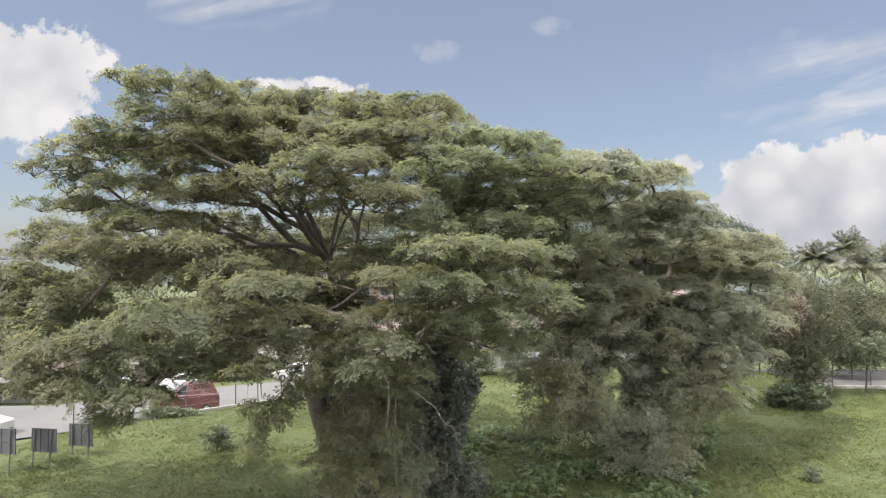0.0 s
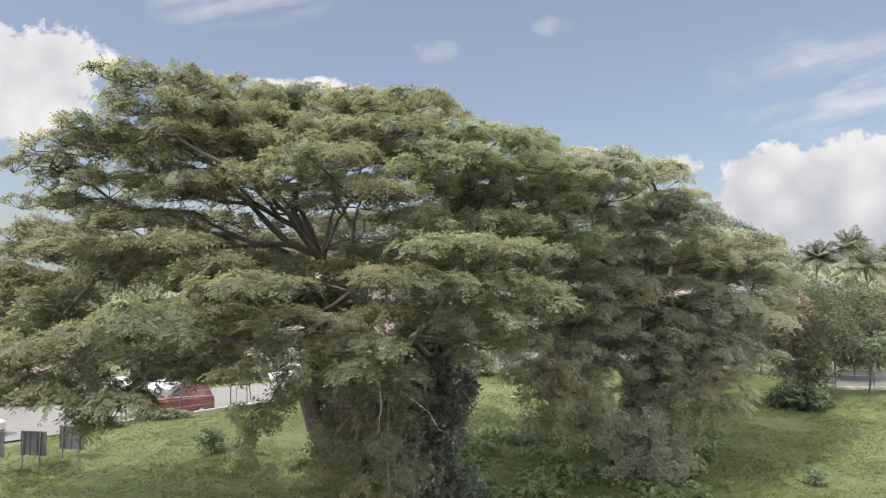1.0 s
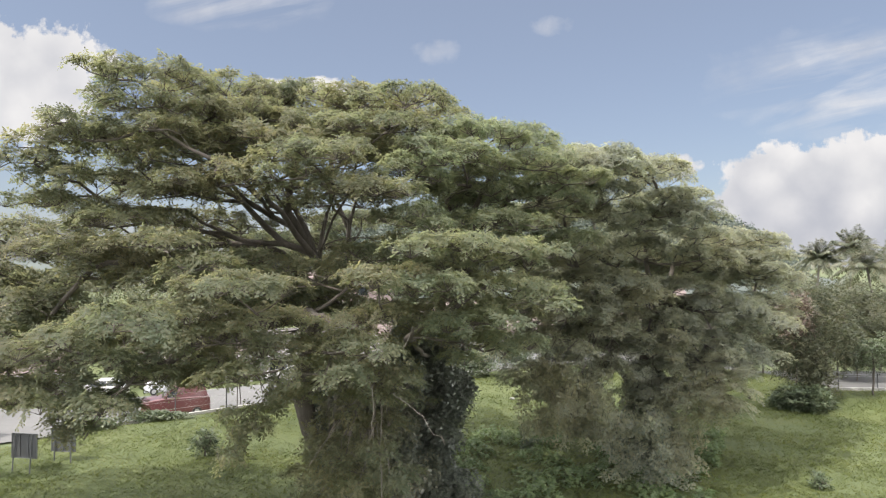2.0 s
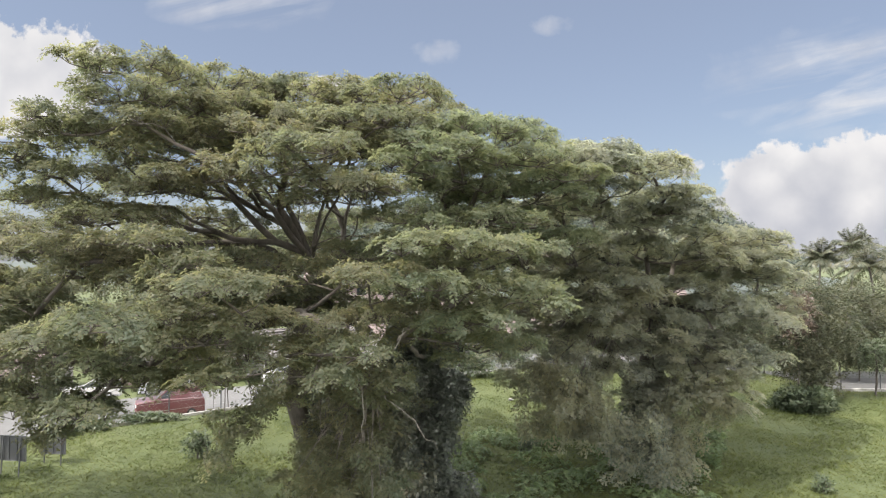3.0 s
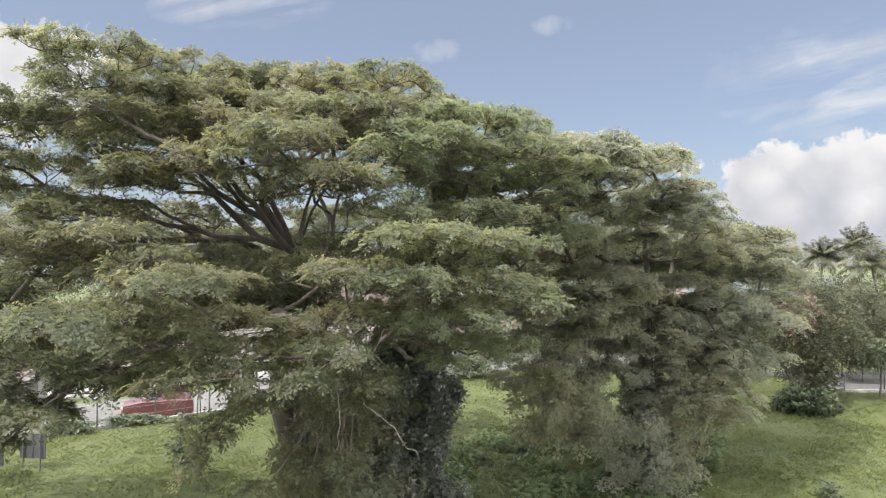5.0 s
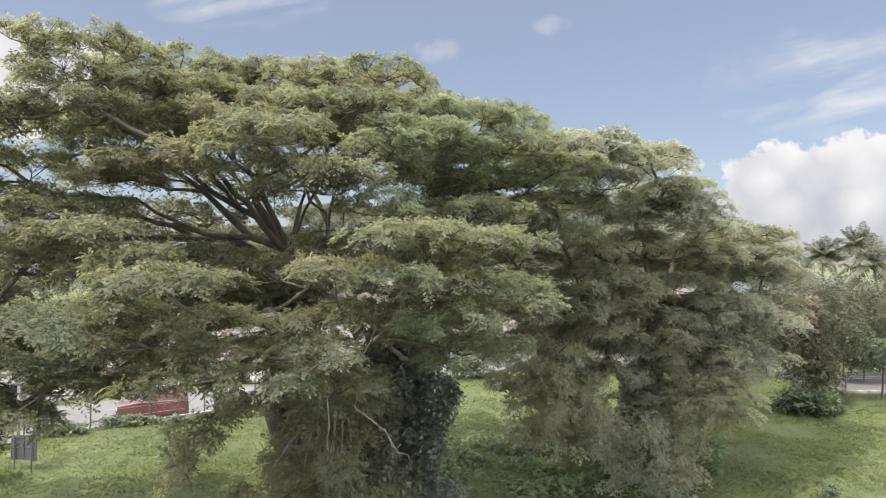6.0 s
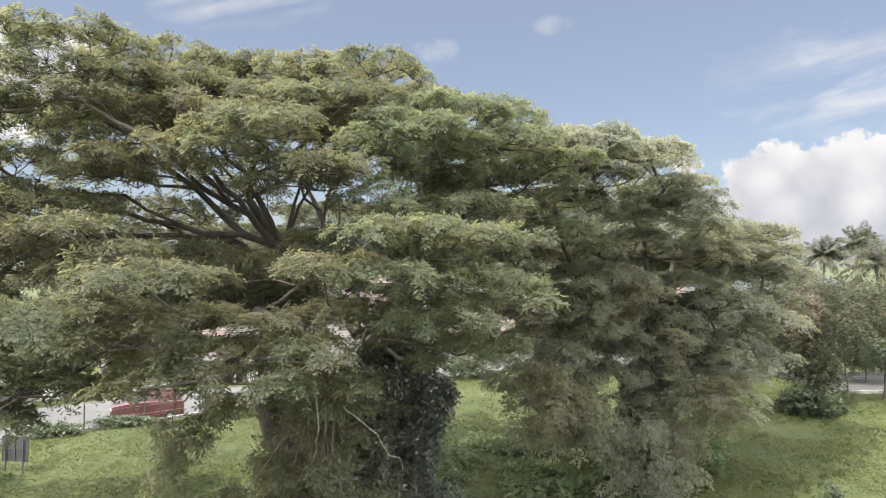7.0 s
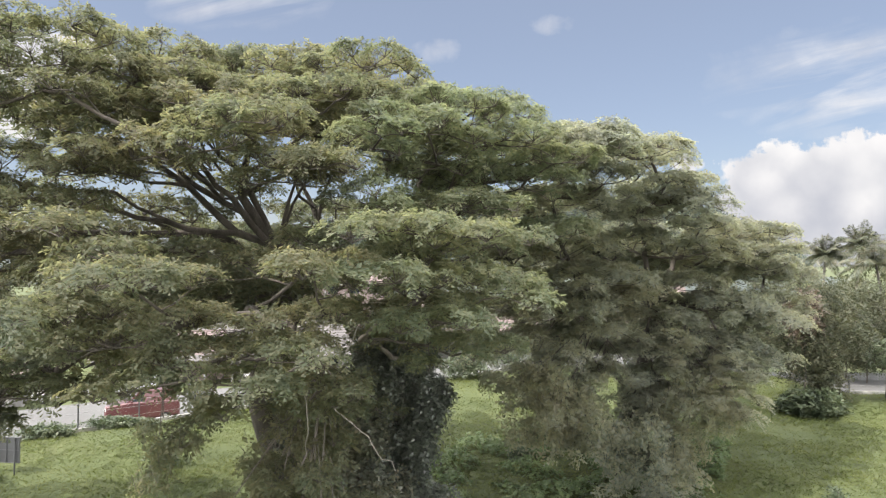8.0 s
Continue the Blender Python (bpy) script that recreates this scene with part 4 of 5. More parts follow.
def climbing_vine(seed, axis, radius, label, n, mat=M_VINE, leaf=0.10):
    """Vines wrapped thickly round a trunk: twisting stems and a coat of drooping leaves."""
    rng = np.random.default_rng(seed)
    base = axis[0]
    root = thing("climbing_vine", base, label, "vine", "vines on the trunks")
    ax = np.array(axis, float) - np.array(base, float)
    heights = np.linspace(0, 1, len(ax))
    tufts = max(40, n // 34)
    t = rng.uniform(0, 1, tufts) ** 0.9
    c = np.stack([np.interp(t, heights, ax[:, k]) for k in range(3)], 1)
    r = np.interp(t, heights, radius)
    a = rng.uniform(0, 2 * math.pi, tufts)
    lump = np.array([noise.noise(Vector((math.cos(q) * 1.6, math.sin(q) * 1.6, w * 9.0 + seed))) for q, w in zip(a, t)])
    rr = r * (0.84 + 0.95 * lump + rng.uniform(-0.30, 0.16, tufts))
    out = np.stack([np.cos(a), np.sin(a), np.zeros(tufts)], 1)
    hearts = c + out * rr[:, None]
    size = rng.uniform(0.16, 0.44, tufts)
    pick = rng.integers(0, tufts, n)
    ball = unit(rng.normal(0, 1, (n, 3))) * rng.uniform(0.2, 1, (n, 1)) ** 0.5
    tips = hearts[pick] + ball * size[pick][:, None] * np.array([1, 1, 1.5])
    tips[:, 2] = np.maximum(tips[:, 2], 0.05)
    ways = out[pick] * 0.5 + ball * 0.6 + rng.normal(0, 0.25, tips.shape) + np.array([0, 0, -0.6])
    q, al, acr = leaf_sprays(rng, tips, ways, 0.26, 5, leaf, 0.35, 0.65)
    blades_object("foliage", q, al, acr, mat, root, "drooping green vine leaves")
    for k in range(4):
        w = np.linspace(0, 0.97, 26)
        ang = k * 0.9 + w * rng.uniform(1.5, 4.0) + 0.4 * np.sin(w * 9 + k)
        p = np.stack([np.interp(w, heights, ax[:, j]) for j in range(3)], 1)
        p[:, 0] += np.cos(ang) * np.interp(w, heights, radius) * 0.62
        p[:, 1] += np.sin(ang) * np.interp(w, heights, radius) * 0.62
        rad = np.linspace(0.06, 0.025, 26)
        tubes_object("vine_stem", p[:-1], p[1:], rad[:-1], rad[1:], M_STEM, root, "", 6)


climbing_vine(3, [(-1.5, 29.5, 0.0), (-1.5, 29.3, 2.5), (-1.0, 29.2, 5.0), (-0.5, 28.8, 8.2)], [2.2, 2.0, 1.7, 1.1], "green climbing vine wrapped thickly round a trunk, coloured dark as if shaded", 25000, M_IVY_SHADE, 0.08)
climbing_vine(4, [(-4.2, 28.2, 0.0), (-4.3, 28.2, 1.6), (-4.6, 28.5, 3.4), (-4.9, 28.9, 7.0)], [0.95, 0.75, 0.55, 0.5], "green climbing vine over a leaning trunk, coloured dark as if shaded", 5200, M_IVY_SHADE, 0.075)
climbing_vine(5, [(-2.9, 27.4, 0.0), (-2.8, 27.5, 2.8), (-2.6, 27.8, 6.0)], [1.8, 1.6, 1.1], "tangled vine thicket hanging between two big trunks", 14000)
climbing_vine(6, [(11.2, 35.6, 0.0), (11.2, 35.6, 2.0), (11.3, 35.8, 4.6)], [1.7, 1.1, 0.5], "brownish-green vine over the foot of a shaded trunk", 5000)

# ---- signboards on the grass ----


def signboard(at, rz, width, low, high, label, lean=0.0):
    """A board seen from its back: sheet, frame, ribs and two posts."""
    root = thing("signboard", at, label, "signboard", "signboards on the grass", rz=rz)
    bm = bmesh.new()
    box(bm, (-width / 2, -0.012, low), (width / 2, 0.012, high), 0.004)
    part("panel", bm, M_BOARD, root, "plain grey sheet-metal back")
    for x0, x1, z0, z1 in ((-width / 2, width / 2, low - 0.03, low), (-width / 2, width / 2, high, high + 0.03)):
        bm = bmesh.new()
        box(bm, (x0, -0.03, z0), (x1, 0.03, z1), 0.005)
        part("frame_rail", bm, M_METAL, root)
    for x in (-width * 0.5 - 0.02, width * 0.5 + 0.02):
        bm = bmesh.new()
        box(bm, (x - 0.02, -0.03, low - 0.03), (x + 0.02, 0.03, high + 0.03), 0.005)
        part("frame_stile", bm, M_METAL, root)
    for x in (-width / 6, width / 6) if lean else (0.0,):
        bm = bmesh.new()
        box(bm, (x - 0.02, -0.045, low), (x + 0.02, -0.013, high), 0.004)
        part("rib", bm, M_METAL, root)
    if not lean:
        bm = bmesh.new()
        box(bm, (-width / 2, -0.04, (low + high) / 2 - 0.015), (width / 2, -0.014, (low + high) / 2 + 0.015), 0.004)
        part("cross_rib", bm, M_METAL, root)
    for sx in (-1, 1):
        bm = bmesh.new()
        rod(bm, (sx * width * 0.36 + lean * 0.16, -0.07, -0.3), (sx * width * 0.36, -0.07, high), 0.032, sides=8)
        part("post", bm, M_METAL, root)
    return root


signboard((-22.1, 31.9, -0.2), -8, 1.5, 1.30, 2.53, "grey metal signboard seen from behind, on two dark posts")
signboard((-20.65, 33.0, -0.2), -8, 1.34, 1.07, 2.25, "grey metal signboard with one bent post, in the grass", -1.0)
signboard((-19.65, 34.6, -0.2), -6, 1.28, 0.93, 2.10, "grey metal signboard beside overhanging leaves, on thin posts")

# ---- fence along the road ----


def build_fence(name, xs, label, height=1.5, netting=True):
    pts = [(x, float(far_edge(x)) + 0.4, float(ground_z(x, far_edge(x) + 0.0))) for x in xs]
    root = thing(name, pts[0], label, "fence", kind="")
    o = np.array(pts[0])
    for p in pts:
        bm = bmesh.new()
        q = np.array(p) - o
        rod(bm, (q[0], q[1], q[2] - 0.3), (q[0], q[1], q[2] + height), 0.045, sides=8)
        rod(bm, (q[0], q[1], q[2] + height), (q[0], q[1] + 0.22, q[2] + height + 0.28), 0.03, sides=6)
        part("post", bm, M_METAL, root)
    for a, b in zip(pts[:-1], pts[1:]):
        qa, qb = np.array(a) - o, np.array(b) - o
        bm = bmesh.new()
        for h in (0.05, 0.5, 1.0, height - 0.05):
            rod(bm, qa + [0, 0, h], qb + [0, 0, h], 0.008, sides=4)
        d = qb - qa
        n = int(np.linalg.norm(d) / 0.28) if netting else 0
        for k in range(n):
            s0, s1 = qa + d * k / n, qa + d * min(k + 5, n) / n
            rod(bm, s0 + [0, 0, 0.05], s1 + [0, 0, 0.05 + (height - 0.1) * (min(k + 5, n) - k) / 5], 0.002, sides=3)
            rod(bm, s1 + [0, 0, 0.05], s0 + [0, 0, 0.05 + (height - 0.1) * (min(k + 5, n) - k) / 5], 0.002, sides=3)
        part("mesh_panel", bm, M_FENCE, root)
        bm = bmesh.new()
        ang = math.atan2(d[1], d[0])
        ln = math.hypot(d[0], d[1])
        m = Matrix.Translation(Vector((qa + qb) / 2)) @ Euler((0, -math.atan2(d[2], ln), ang)).to_matrix().to_4x4()
        box(bm, (-ln / 2, -0.09, -0.35), (ln / 2, 0.09, 0.12), 0.02, m)
        part("kerb", bm, M_CONCRETE, root, "stained concrete footing")
    return root


build_fence("wire_fence", np.arange(-23.0, 11.0, 2.8), "rusty wire-mesh fence on a concrete footing beside the road")
build_fence("wire_fence", np.arange(31.5, 60.0, 3.0), "low wire fence with leaning posts beside the pale road", 1.2, False)

# ---- vehicles ----
M_GLASS = material("car_glass", 0.08)[0]
M_GLASS.node_tree.nodes["Principled BSDF"].inputs["Base Color"].default_value = (0.03, 0.035, 0.04, 1)
M_RUBBER = surface("rubber", (0.015, 0.015, 0.015), (0.035, 0.035, 0.035), 3, 30, 0.9, 0.2)
M_RIM = surface("alloy", (0.35, 0.35, 0.36), (0.5, 0.5, 0.5), 3, 30, 0.35, 0.0, 0.9)
M_LAMP = surface("lamp_lens", (0.6, 0.6, 0.58), (0.8, 0.8, 0.78), 3, 30, 0.15, 0.0)


def car_paint(name, col):
    mat = surface(name, tuple(c * 0.85 for c in col), col, 0.8, 12, 0.35, 0.03)
    mat.node_tree.nodes["Principled BSDF"].inputs["Coat Weight"].default_value = 0.6
    return mat


M_RED_PAINT = car_paint("red_paint", (0.085, 0.024, 0.025))
M_WHITE_PAINT = car_paint("white_paint", (0.34, 0.335, 0.32))
M_SILVER_PAINT = car_paint("silver_paint", (0.42, 0.43, 0.44))


def loft(bm, rings):
    rows = [[bm.verts.new(p) for p in ring] for ring in rings]
    n = len(rows[0])
    for a, b in zip(rows[:-1], rows[1:]):
        for i in range(n):
            bm.faces.new((a[i], a[(i + 1) % n], b[(i + 1) % n], b[i]))
    bm.faces.new(rows[0][::-1])
    bm.faces.new(rows[-1])
    bmesh.ops.recalc_face_normals(bm, faces=bm.faces)


def car(at, rz, paint, label, length=4.2, width=1.68, height=1.5, panel=False):
    """A hatchback pointing along -x: body, glasshouse, roof, wheels, lamps and plates of glass."""
    root = thing("car", at, label, "car", "cars by the road", rz=rz)
    L, w, h = length / 2, width / 2, height
    bm = bmesh.new()
    rings = []
    for x, zt, ww in ((-L, 0.52 * h, 0.80), (-L * 0.94, 0.58 * h, 0.92), (-L * 0.45, 0.66 * h, 1.0), (0.0, 0.66 * h, 1.0), (L * 0.75, 0.66 * h, 1.0), (L * 0.97, 0.62 * h, 0.93), (L, 0.5 * h, 0.85)):
        y = w * ww
        rings.append([(x, -y * 0.92, 0.22), (x, -y, 0.40), (x, -y * 0.96, zt * 0.93), (x, -y * 0.86, zt), (x, y * 0.86, zt), (x, y * 0.96, zt * 0.93), (x, y, 0.40), (x, y * 0.92, 0.22)])
    loft(bm, rings)
    part("body", bm, paint, root, smooth=False)
    bm = bmesh.new()
    low, top = 0.65 * h, h
    loft(bm, [[(-L * 0.42, -w * 0.86, low), (L * 0.90, -w * 0.84, low), (L * 0.90, w * 0.84, low), (-L * 0.42, w * 0.86, low)],
              [(-L * 0.06, -w * 0.70, top - 0.08), (L * 0.72, -w * 0.68, top - 0.10), (L * 0.72, w * 0.68, top - 0.10), (-L * 0.06, w * 0.70, top - 0.08)]])
    part("windows", bm, M_GLASS, root, "dark tinted glass")
    for sy in (-1, 1) if panel else ():
        bm = bmesh.new()
        loft(bm, [[(-L * 0.02, sy * w * 0.80, low), (L * 0.93, sy * w * 0.80, low), (L * 0.93, sy * w * 0.90, low), (-L * 0.02, sy * w * 0.90, low)],
                  [(L * 0.06, sy * w * 0.62, top - 0.04), (L * 0.80, sy * w * 0.62, top - 0.04), (L * 0.80, sy * w * 0.76, top - 0.04), (L * 0.06, sy * w * 0.76, top - 0.04)]])
        part("side_panel", bm, paint, root)
    bm = bmesh.new()
    loft(bm, [[(-L * 0.09, -w * 0.72, top - 0.085), (L * 0.75, -w * 0.70, top - 0.105), (L * 0.75, w * 0.70, top - 0.105), (-L * 0.09, w * 0.72, top - 0.085)],
              [(-L * 0.0, -w * 0.60, top), (L * 0.66, -w * 0.58, top - 0.01), (L * 0.66, w * 0.58, top - 0.01), (-L * 0.0, w * 0.60, top)]])
    part("roof", bm, paint, root)
    for sy in (-1, 1):
        for x0, x1, xt0, xt1 in ((-L * 0.42, -L * 0.36, -L * 0.08, -L * 0.03), (L * 0.28, L * 0.34, L * 0.30, L * 0.34), (L * 0.84, L * 0.91, L * 0.68, L * 0.74)):
            bm = bmesh.new()
            loft(bm, [[(x0, sy * w * 0.85, low), (x1, sy * w * 0.85, low), (x1, sy * w * 0.875, low), (x0, sy * w * 0.875, low)],
                      [(xt0, sy * w * 0.69, top - 0.07), (xt1, sy * w * 0.69, top - 0.07), (xt1, sy * w * 0.715, top - 0.07), (xt0, sy * w * 0.715, top - 0.07)]])
            part("pillar", bm, paint, root)
        for x in (-L * 0.62, L * 0.60):
            bm = bmesh.new()
            rod(bm, (x, sy * (w - 0.19), 0.31), (x, sy * (w + 0.015), 0.31), 0.31, sides=20)
            wheel = part("tyre", bm, M_RUBBER, root)
            bm = bmesh.new()
            rod(bm, (x, sy * (w - 0.05), 0.31), (x, sy * (w + 0.025), 0.31), 0.19, 0.17, sides=14)
            part("rim", bm, M_RIM, wheel)
        bm = bmesh.new()
        box(bm, (-L * 0.985, sy * w * 0.52, 0.42 * h), (-L * 0.90, sy * w * 0.86, 0.52 * h), 0.02)
        part("headlight", bm, M_LAMP, root)
        bm = bmesh.new()
        box(bm, (-L * 0.32, sy * (w * 0.90), low + 0.02), (-L * 0.26, sy * (w * 1.14), low + 0.14), 0.02)
        part("wing_mirror", bm, paint, root)
    bm = bmesh.new()
    box(bm, (-L * 1.01, -w * 0.7, 0.26), (-L * 0.95, w * 0.7, 0.38), 0.02)
    part("bumper_grille", bm, M_DARK, root)
    return root


def road_z():
    return -0.19


car((-18.8, 46.6, road_z()), 24, M_RED_PAINT, "dark red panel van parked by the fence on the road", 4.5, 1.75, 2.1, True)
car((-29.7, 40.6, road_z()), 170, M_WHITE_PAINT, "white car on the road behind the signboards", 4.2, 1.7, 1.6)
car((-27.5, 52.5, road_z()), 15, M_WHITE_PAINT, "white car parked on the far side of the road")
car((-22.5, 54.5, road_z()), 20, M_SILVER_PAINT, "silver car parked before a low house")
car((-14.0, 60.0, road_z()), 25, M_WHITE_PAINT, "white car half hidden by leaves beside the road")

# ---- houses beyond the road ----


def house(at, rz, w, d, wall_h, rise, wall_mat, roof_mat, label, storeys=1, windows=3, name="house"):
    """A gabled house: four walls, tiled roof slopes with eaves and courses, windows, a door and a porch."""
    root = thing(name, at, label, "house", "houses beyond the road", rz=rz)
    t = 0.2
    for nm, lo, hi in (("wall", (-w / 2, -d / 2, 0), (w / 2, -d / 2 + t, wall_h)), ("wall", (-w / 2, d / 2 - t, 0), (w / 2, d / 2, wall_h)),
                       ("wall", (-w / 2, -d / 2 + t, 0), (-w / 2 + t, d / 2 - t, wall_h)), ("wall", (w / 2 - t, -d / 2 + t, 0), (w / 2, d / 2 - t, wall_h))):
        bm = bmesh.new()
        box(bm, lo, hi, 0.01)
        part(nm, bm, wall_mat, root)
    for sx in (-1, 1):
        bm = bmesh.new()
        x0, x1 = sx * (w / 2 - t), sx * w / 2
        loft(bm, [[(x0, -d / 2, wall_h), (x0, d / 2, wall_h), (x0, 0, wall_h + rise)], [(x1, -d / 2, wall_h), (x1, d / 2, wall_h), (x1, 0, wall_h + rise)]])
        part("gable", bm, wall_mat, root)
    over = 0.7
    slope = rise / (d / 2)
    rows = 9
    for sy in (-1, 1):
        for k in range(rows):
            bm = bmesh.new()
            a, b = k / rows, (k + 1) / rows
            y0, y1 = sy * (d / 2 + over) * (1 - a), sy * (d / 2 + over) * (1 - b)
            z0, z1 = wall_h + rise - abs(y0) * slope, wall_h + rise - abs(y1) * slope
            loft(bm, [[(-w / 2 - over, y0, z0 + 0.09), (-w / 2 - over, y1, z1 + 0.05), (-w / 2 - over, y1, z1 - 0.03), (-w / 2 - over, y0, z0 - 0.03)],
                      [(w / 2 + over, y0, z0 + 0.09), (w / 2 + over, y1, z1 + 0.05), (w / 2 + over, y1, z1 - 0.03), (w / 2 + over, y0, z0 - 0.03)]])
            part("roof_course", bm, roof_mat, root)
        bm = bmesh.new()
        y = sy * (d / 2 + over)
        z = wall_h + rise - (d / 2 + over) * slope
        box(bm, (-w / 2 - over, y - 0.03, z - 0.22), (w / 2 + over, y + 0.03, z + 0.02), 0.01)
        part("fascia", bm, M_WALL, root, "pale painted eaves board")
    bm = bmesh.new()
    rod(bm, (-w / 2 - over, 0, wall_h + rise + 0.04), (w / 2 + over, 0, wall_h + rise + 0.04), 0.12, sides=8)
    part("ridge", bm, roof_mat, root)
    per = wall_h / storeys
    for s in range(storeys):
        for k in range(windows):
            x = -w / 2 + w * (k + 0.5) / windows
            is_door = s == 0 and k == windows // 2
            zl, zh, hw = (0.02, 2.1, 0.5) if is_door else (s * per + 0.95, s * per + 2.2, 0.75)
            bm = bmesh.new()
            box(bm, (x - hw, -d / 2 - 0.03, zl), (x + hw, -d / 2 - 0.004, zh), 0.01)
            pane = part("door" if is_door else "window", bm, M_DARK if is_door else M_GLASS, root)
            for lo, hi in (((x - hw - 0.06, -d / 2 - 0.06, zl), (x - hw, -d / 2 - 0.004, zh + 0.06)), ((x + hw, -d / 2 - 0.06, zl), (x + hw + 0.06, -d / 2 - 0.004, zh + 0.06)), ((x - hw, -d / 2 - 0.06, zh), (x + hw, -d / 2 - 0.004, zh + 0.06))):
                bm = bmesh.new()
                box(bm, lo, hi)
                part("frame", bm, M_WALL, pane)
    # porch on posts along the front
    bm = bmesh.new()
    ph = min(2.6, wall_h - 0.1)
    loft(bm, [[(-w / 2, -d / 2 - 3.0, ph - 0.35), (w / 2, -d / 2 - 3.0, ph - 0.35), (w / 2, -d / 2 - 3.0, ph - 0.25), (-w / 2, -d / 2 - 3.0, ph - 0.25)],
              [(-w / 2, -d / 2 - 0.005, ph), (w / 2, -d / 2 - 0.005, ph), (w / 2, -d / 2 - 0.005, ph + 0.1), (-w / 2, -d / 2 - 0.005, ph + 0.1)]])
    part("porch_roof", bm, M_ROOF_PALE, root, "pale sheet porch roof")
    for k in range(4):
        bm = bmesh.new()
        x = -w / 2 + 0.3 + (w - 0.6) * k / 3
        box(bm, (x - 0.1, -d / 2 - 2.9, 0), (x + 0.1, -d / 2 - 2.7, ph - 0.34), 0.01)
        part("porch_post", bm, M_WALL, root)
    return root


def far_z(x, y):
    return float(ground_z(np.array(x), np.array(y))) - 0.05


for x, y, rz, w, d, hh, rise, wm, rm, st, nw, lab in (
        (-41.5, 56.5, 20, 16, 9, 2.9, 1.7, M_WALL, M_ROOF, 1, 5, "long low house with brown tiled roof and pale eaves"),
        (-27.0, 69.0, 24, 12, 8, 2.8, 1.6, M_WALL_PINK, M_ROOF, 1, 3, "low pink house with a brown tiled roof"),
        (-15.5, 72.0, 28, 11, 8, 2.9, 1.7, M_WALL, M_ROOF_PALE, 1, 3, "low white house with a pale weathered roof"),
        (-3.0, 80.0, 30, 11, 8, 2.8, 1.7, M_WALL, M_ROOF, 1, 3, "low white house with faded red roof behind the trees"),
        (11.5, 92.0, 20, 13, 8, 2.8, 1.8, M_WALL_PINK, M_ROOF, 1, 3, "pink house with a faded red roof seen under branches"),
        (28.0, 96.0, 5, 13, 8, 3.0, 1.8, M_WALL, M_ROOF, 1, 3, "white house with red roof behind the garden trees"),
        (46.0, 98.0, 0, 14, 8, 3.0, 1.8, M_WALL, M_ROOF_PALE, 1, 3, "white house with pale roof beyond the road"),
        (-16.0, 112.0, 12, 14, 10, 8.6, 2.0, M_WALL_PINK, M_ROOF, 3, 4, "tall pinkish block with a red roof in the distance"),
        (-62.0, 78.0, 24, 15, 9, 2.9, 1.7, M_WALL, M_ROOF, 1, 4, "low white terrace house with brown roof"),
        (37.0, 118.0, -6, 13, 9, 5.6, 2.0, M_WALL, M_ROOF, 2, 4, "two-storey white house with red roof below the hill")):
    house((x, y, far_z(x, y)), rz, w, d, hh, rise, wm, rm, lab, st, nw)

# a second row of the same kinds of house behind the first
rows_of_houses = [o for o in scene.objects if o.name.startswith("house") and o.parent is None]
for k, (x, y, rz) in enumerate(((-70, 104, 22), (-50, 92, 24), (-34, 98, 20), (-5, 104, 15), (4, 122, 8), (20, 128, -4), (58, 112, 0), (74, 122, 5), (-46, 124, 18), (-88, 118, 25))):
    copy_thing(rows_of_houses[(0, 1, 2, 3, 4, 5, 6, 8, 2, 1)[k]], pose(x, y, far_z(x, y), 0, 0, rz))


def lamp_post(at, label, h=6.0):
    root = thing("street_lamp", at, label, "street lamp")
    bm = bmesh.new()
    rod(bm, (0, 0, -0.2), (0, 0, h), 0.07, 0.045, sides=10)
    part("pole", bm, M_FENCE, root)
    bm = bmesh.new()
    rod(bm, (0, 0, h - 0.05), (-1.0, 0, h + 0.25), 0.03, sides=8)
    part("arm", bm, M_FENCE, root)
    bm = bmesh.new()
    box(bm, (-1.45, -0.09, h + 0.2), (-0.95, 0.09, h + 0.3), 0.03)
    part("lamp_head", bm, M_WALL, root)


# ---- shrubs, garden trees and palms ----
M_WEED = foliage("weed_leaves", (0.06, 0.09, 0.04), (0.10, 0.14, 0.06), (0.16, 0.20, 0.09), 0.6, 0.4, 0.06)
leafy_bush("shrub", 21, (-12.6, 35.6, float(ground_z(-12.6, 35.6))), (0.62, 0.6, 1.35), M_SHRUB, "small leafy green shrub alone in sunlit grass", "shrub", 330, 0.075)
leafy_bush("shrub", 22, (5.3, 37.5, float(ground_z(5.3, 37.5))), (0.35, 0.35, 0.6), M_SHRUB, "small dark weed shrub at the shade's edge", "shrub", 160, 0.08)
leafy_bush("shrub", 23, (26.4, 47.5, float(ground_z(26.4, 47.5))), (1.5, 1.1, 1.45), M_SHRUB, "low dense dark-green broad-leaved shrub by the bank", "shrub", 2600, 0.14)
leafy_bush("shrub", 24, (18.0, 31.2, 0.0), (0.3, 0.3, 0.7), M_SHRUB, "thin upright weed in sunlit grass", "shrub", 120, 0.07)
leafy_bush("shrub", 25, (-18.2, 42.2, float(ground_z(-18.2, 42.2))), (1.7, 0.6, 0.5), M_SHRUB, "tall weeds along the fence footing", "shrub", 900, 0.09)
leafy_bush("shrub", 26, (-21.3, 40.4, float(ground_z(-21.3, 40.4))), (1.3, 0.6, 0.6), M_SHRUB, "tall weeds along the fence by the road", "shrub", 700, 0.09)
leafy_bush("shrub", 27, (3.0, 57.0, float(ground_z(3.0, 57.0))), (1.6, 1.0, 2.0), M_SHRUB, "round green shrub against the fence", "shrub", 1100, 0.10)
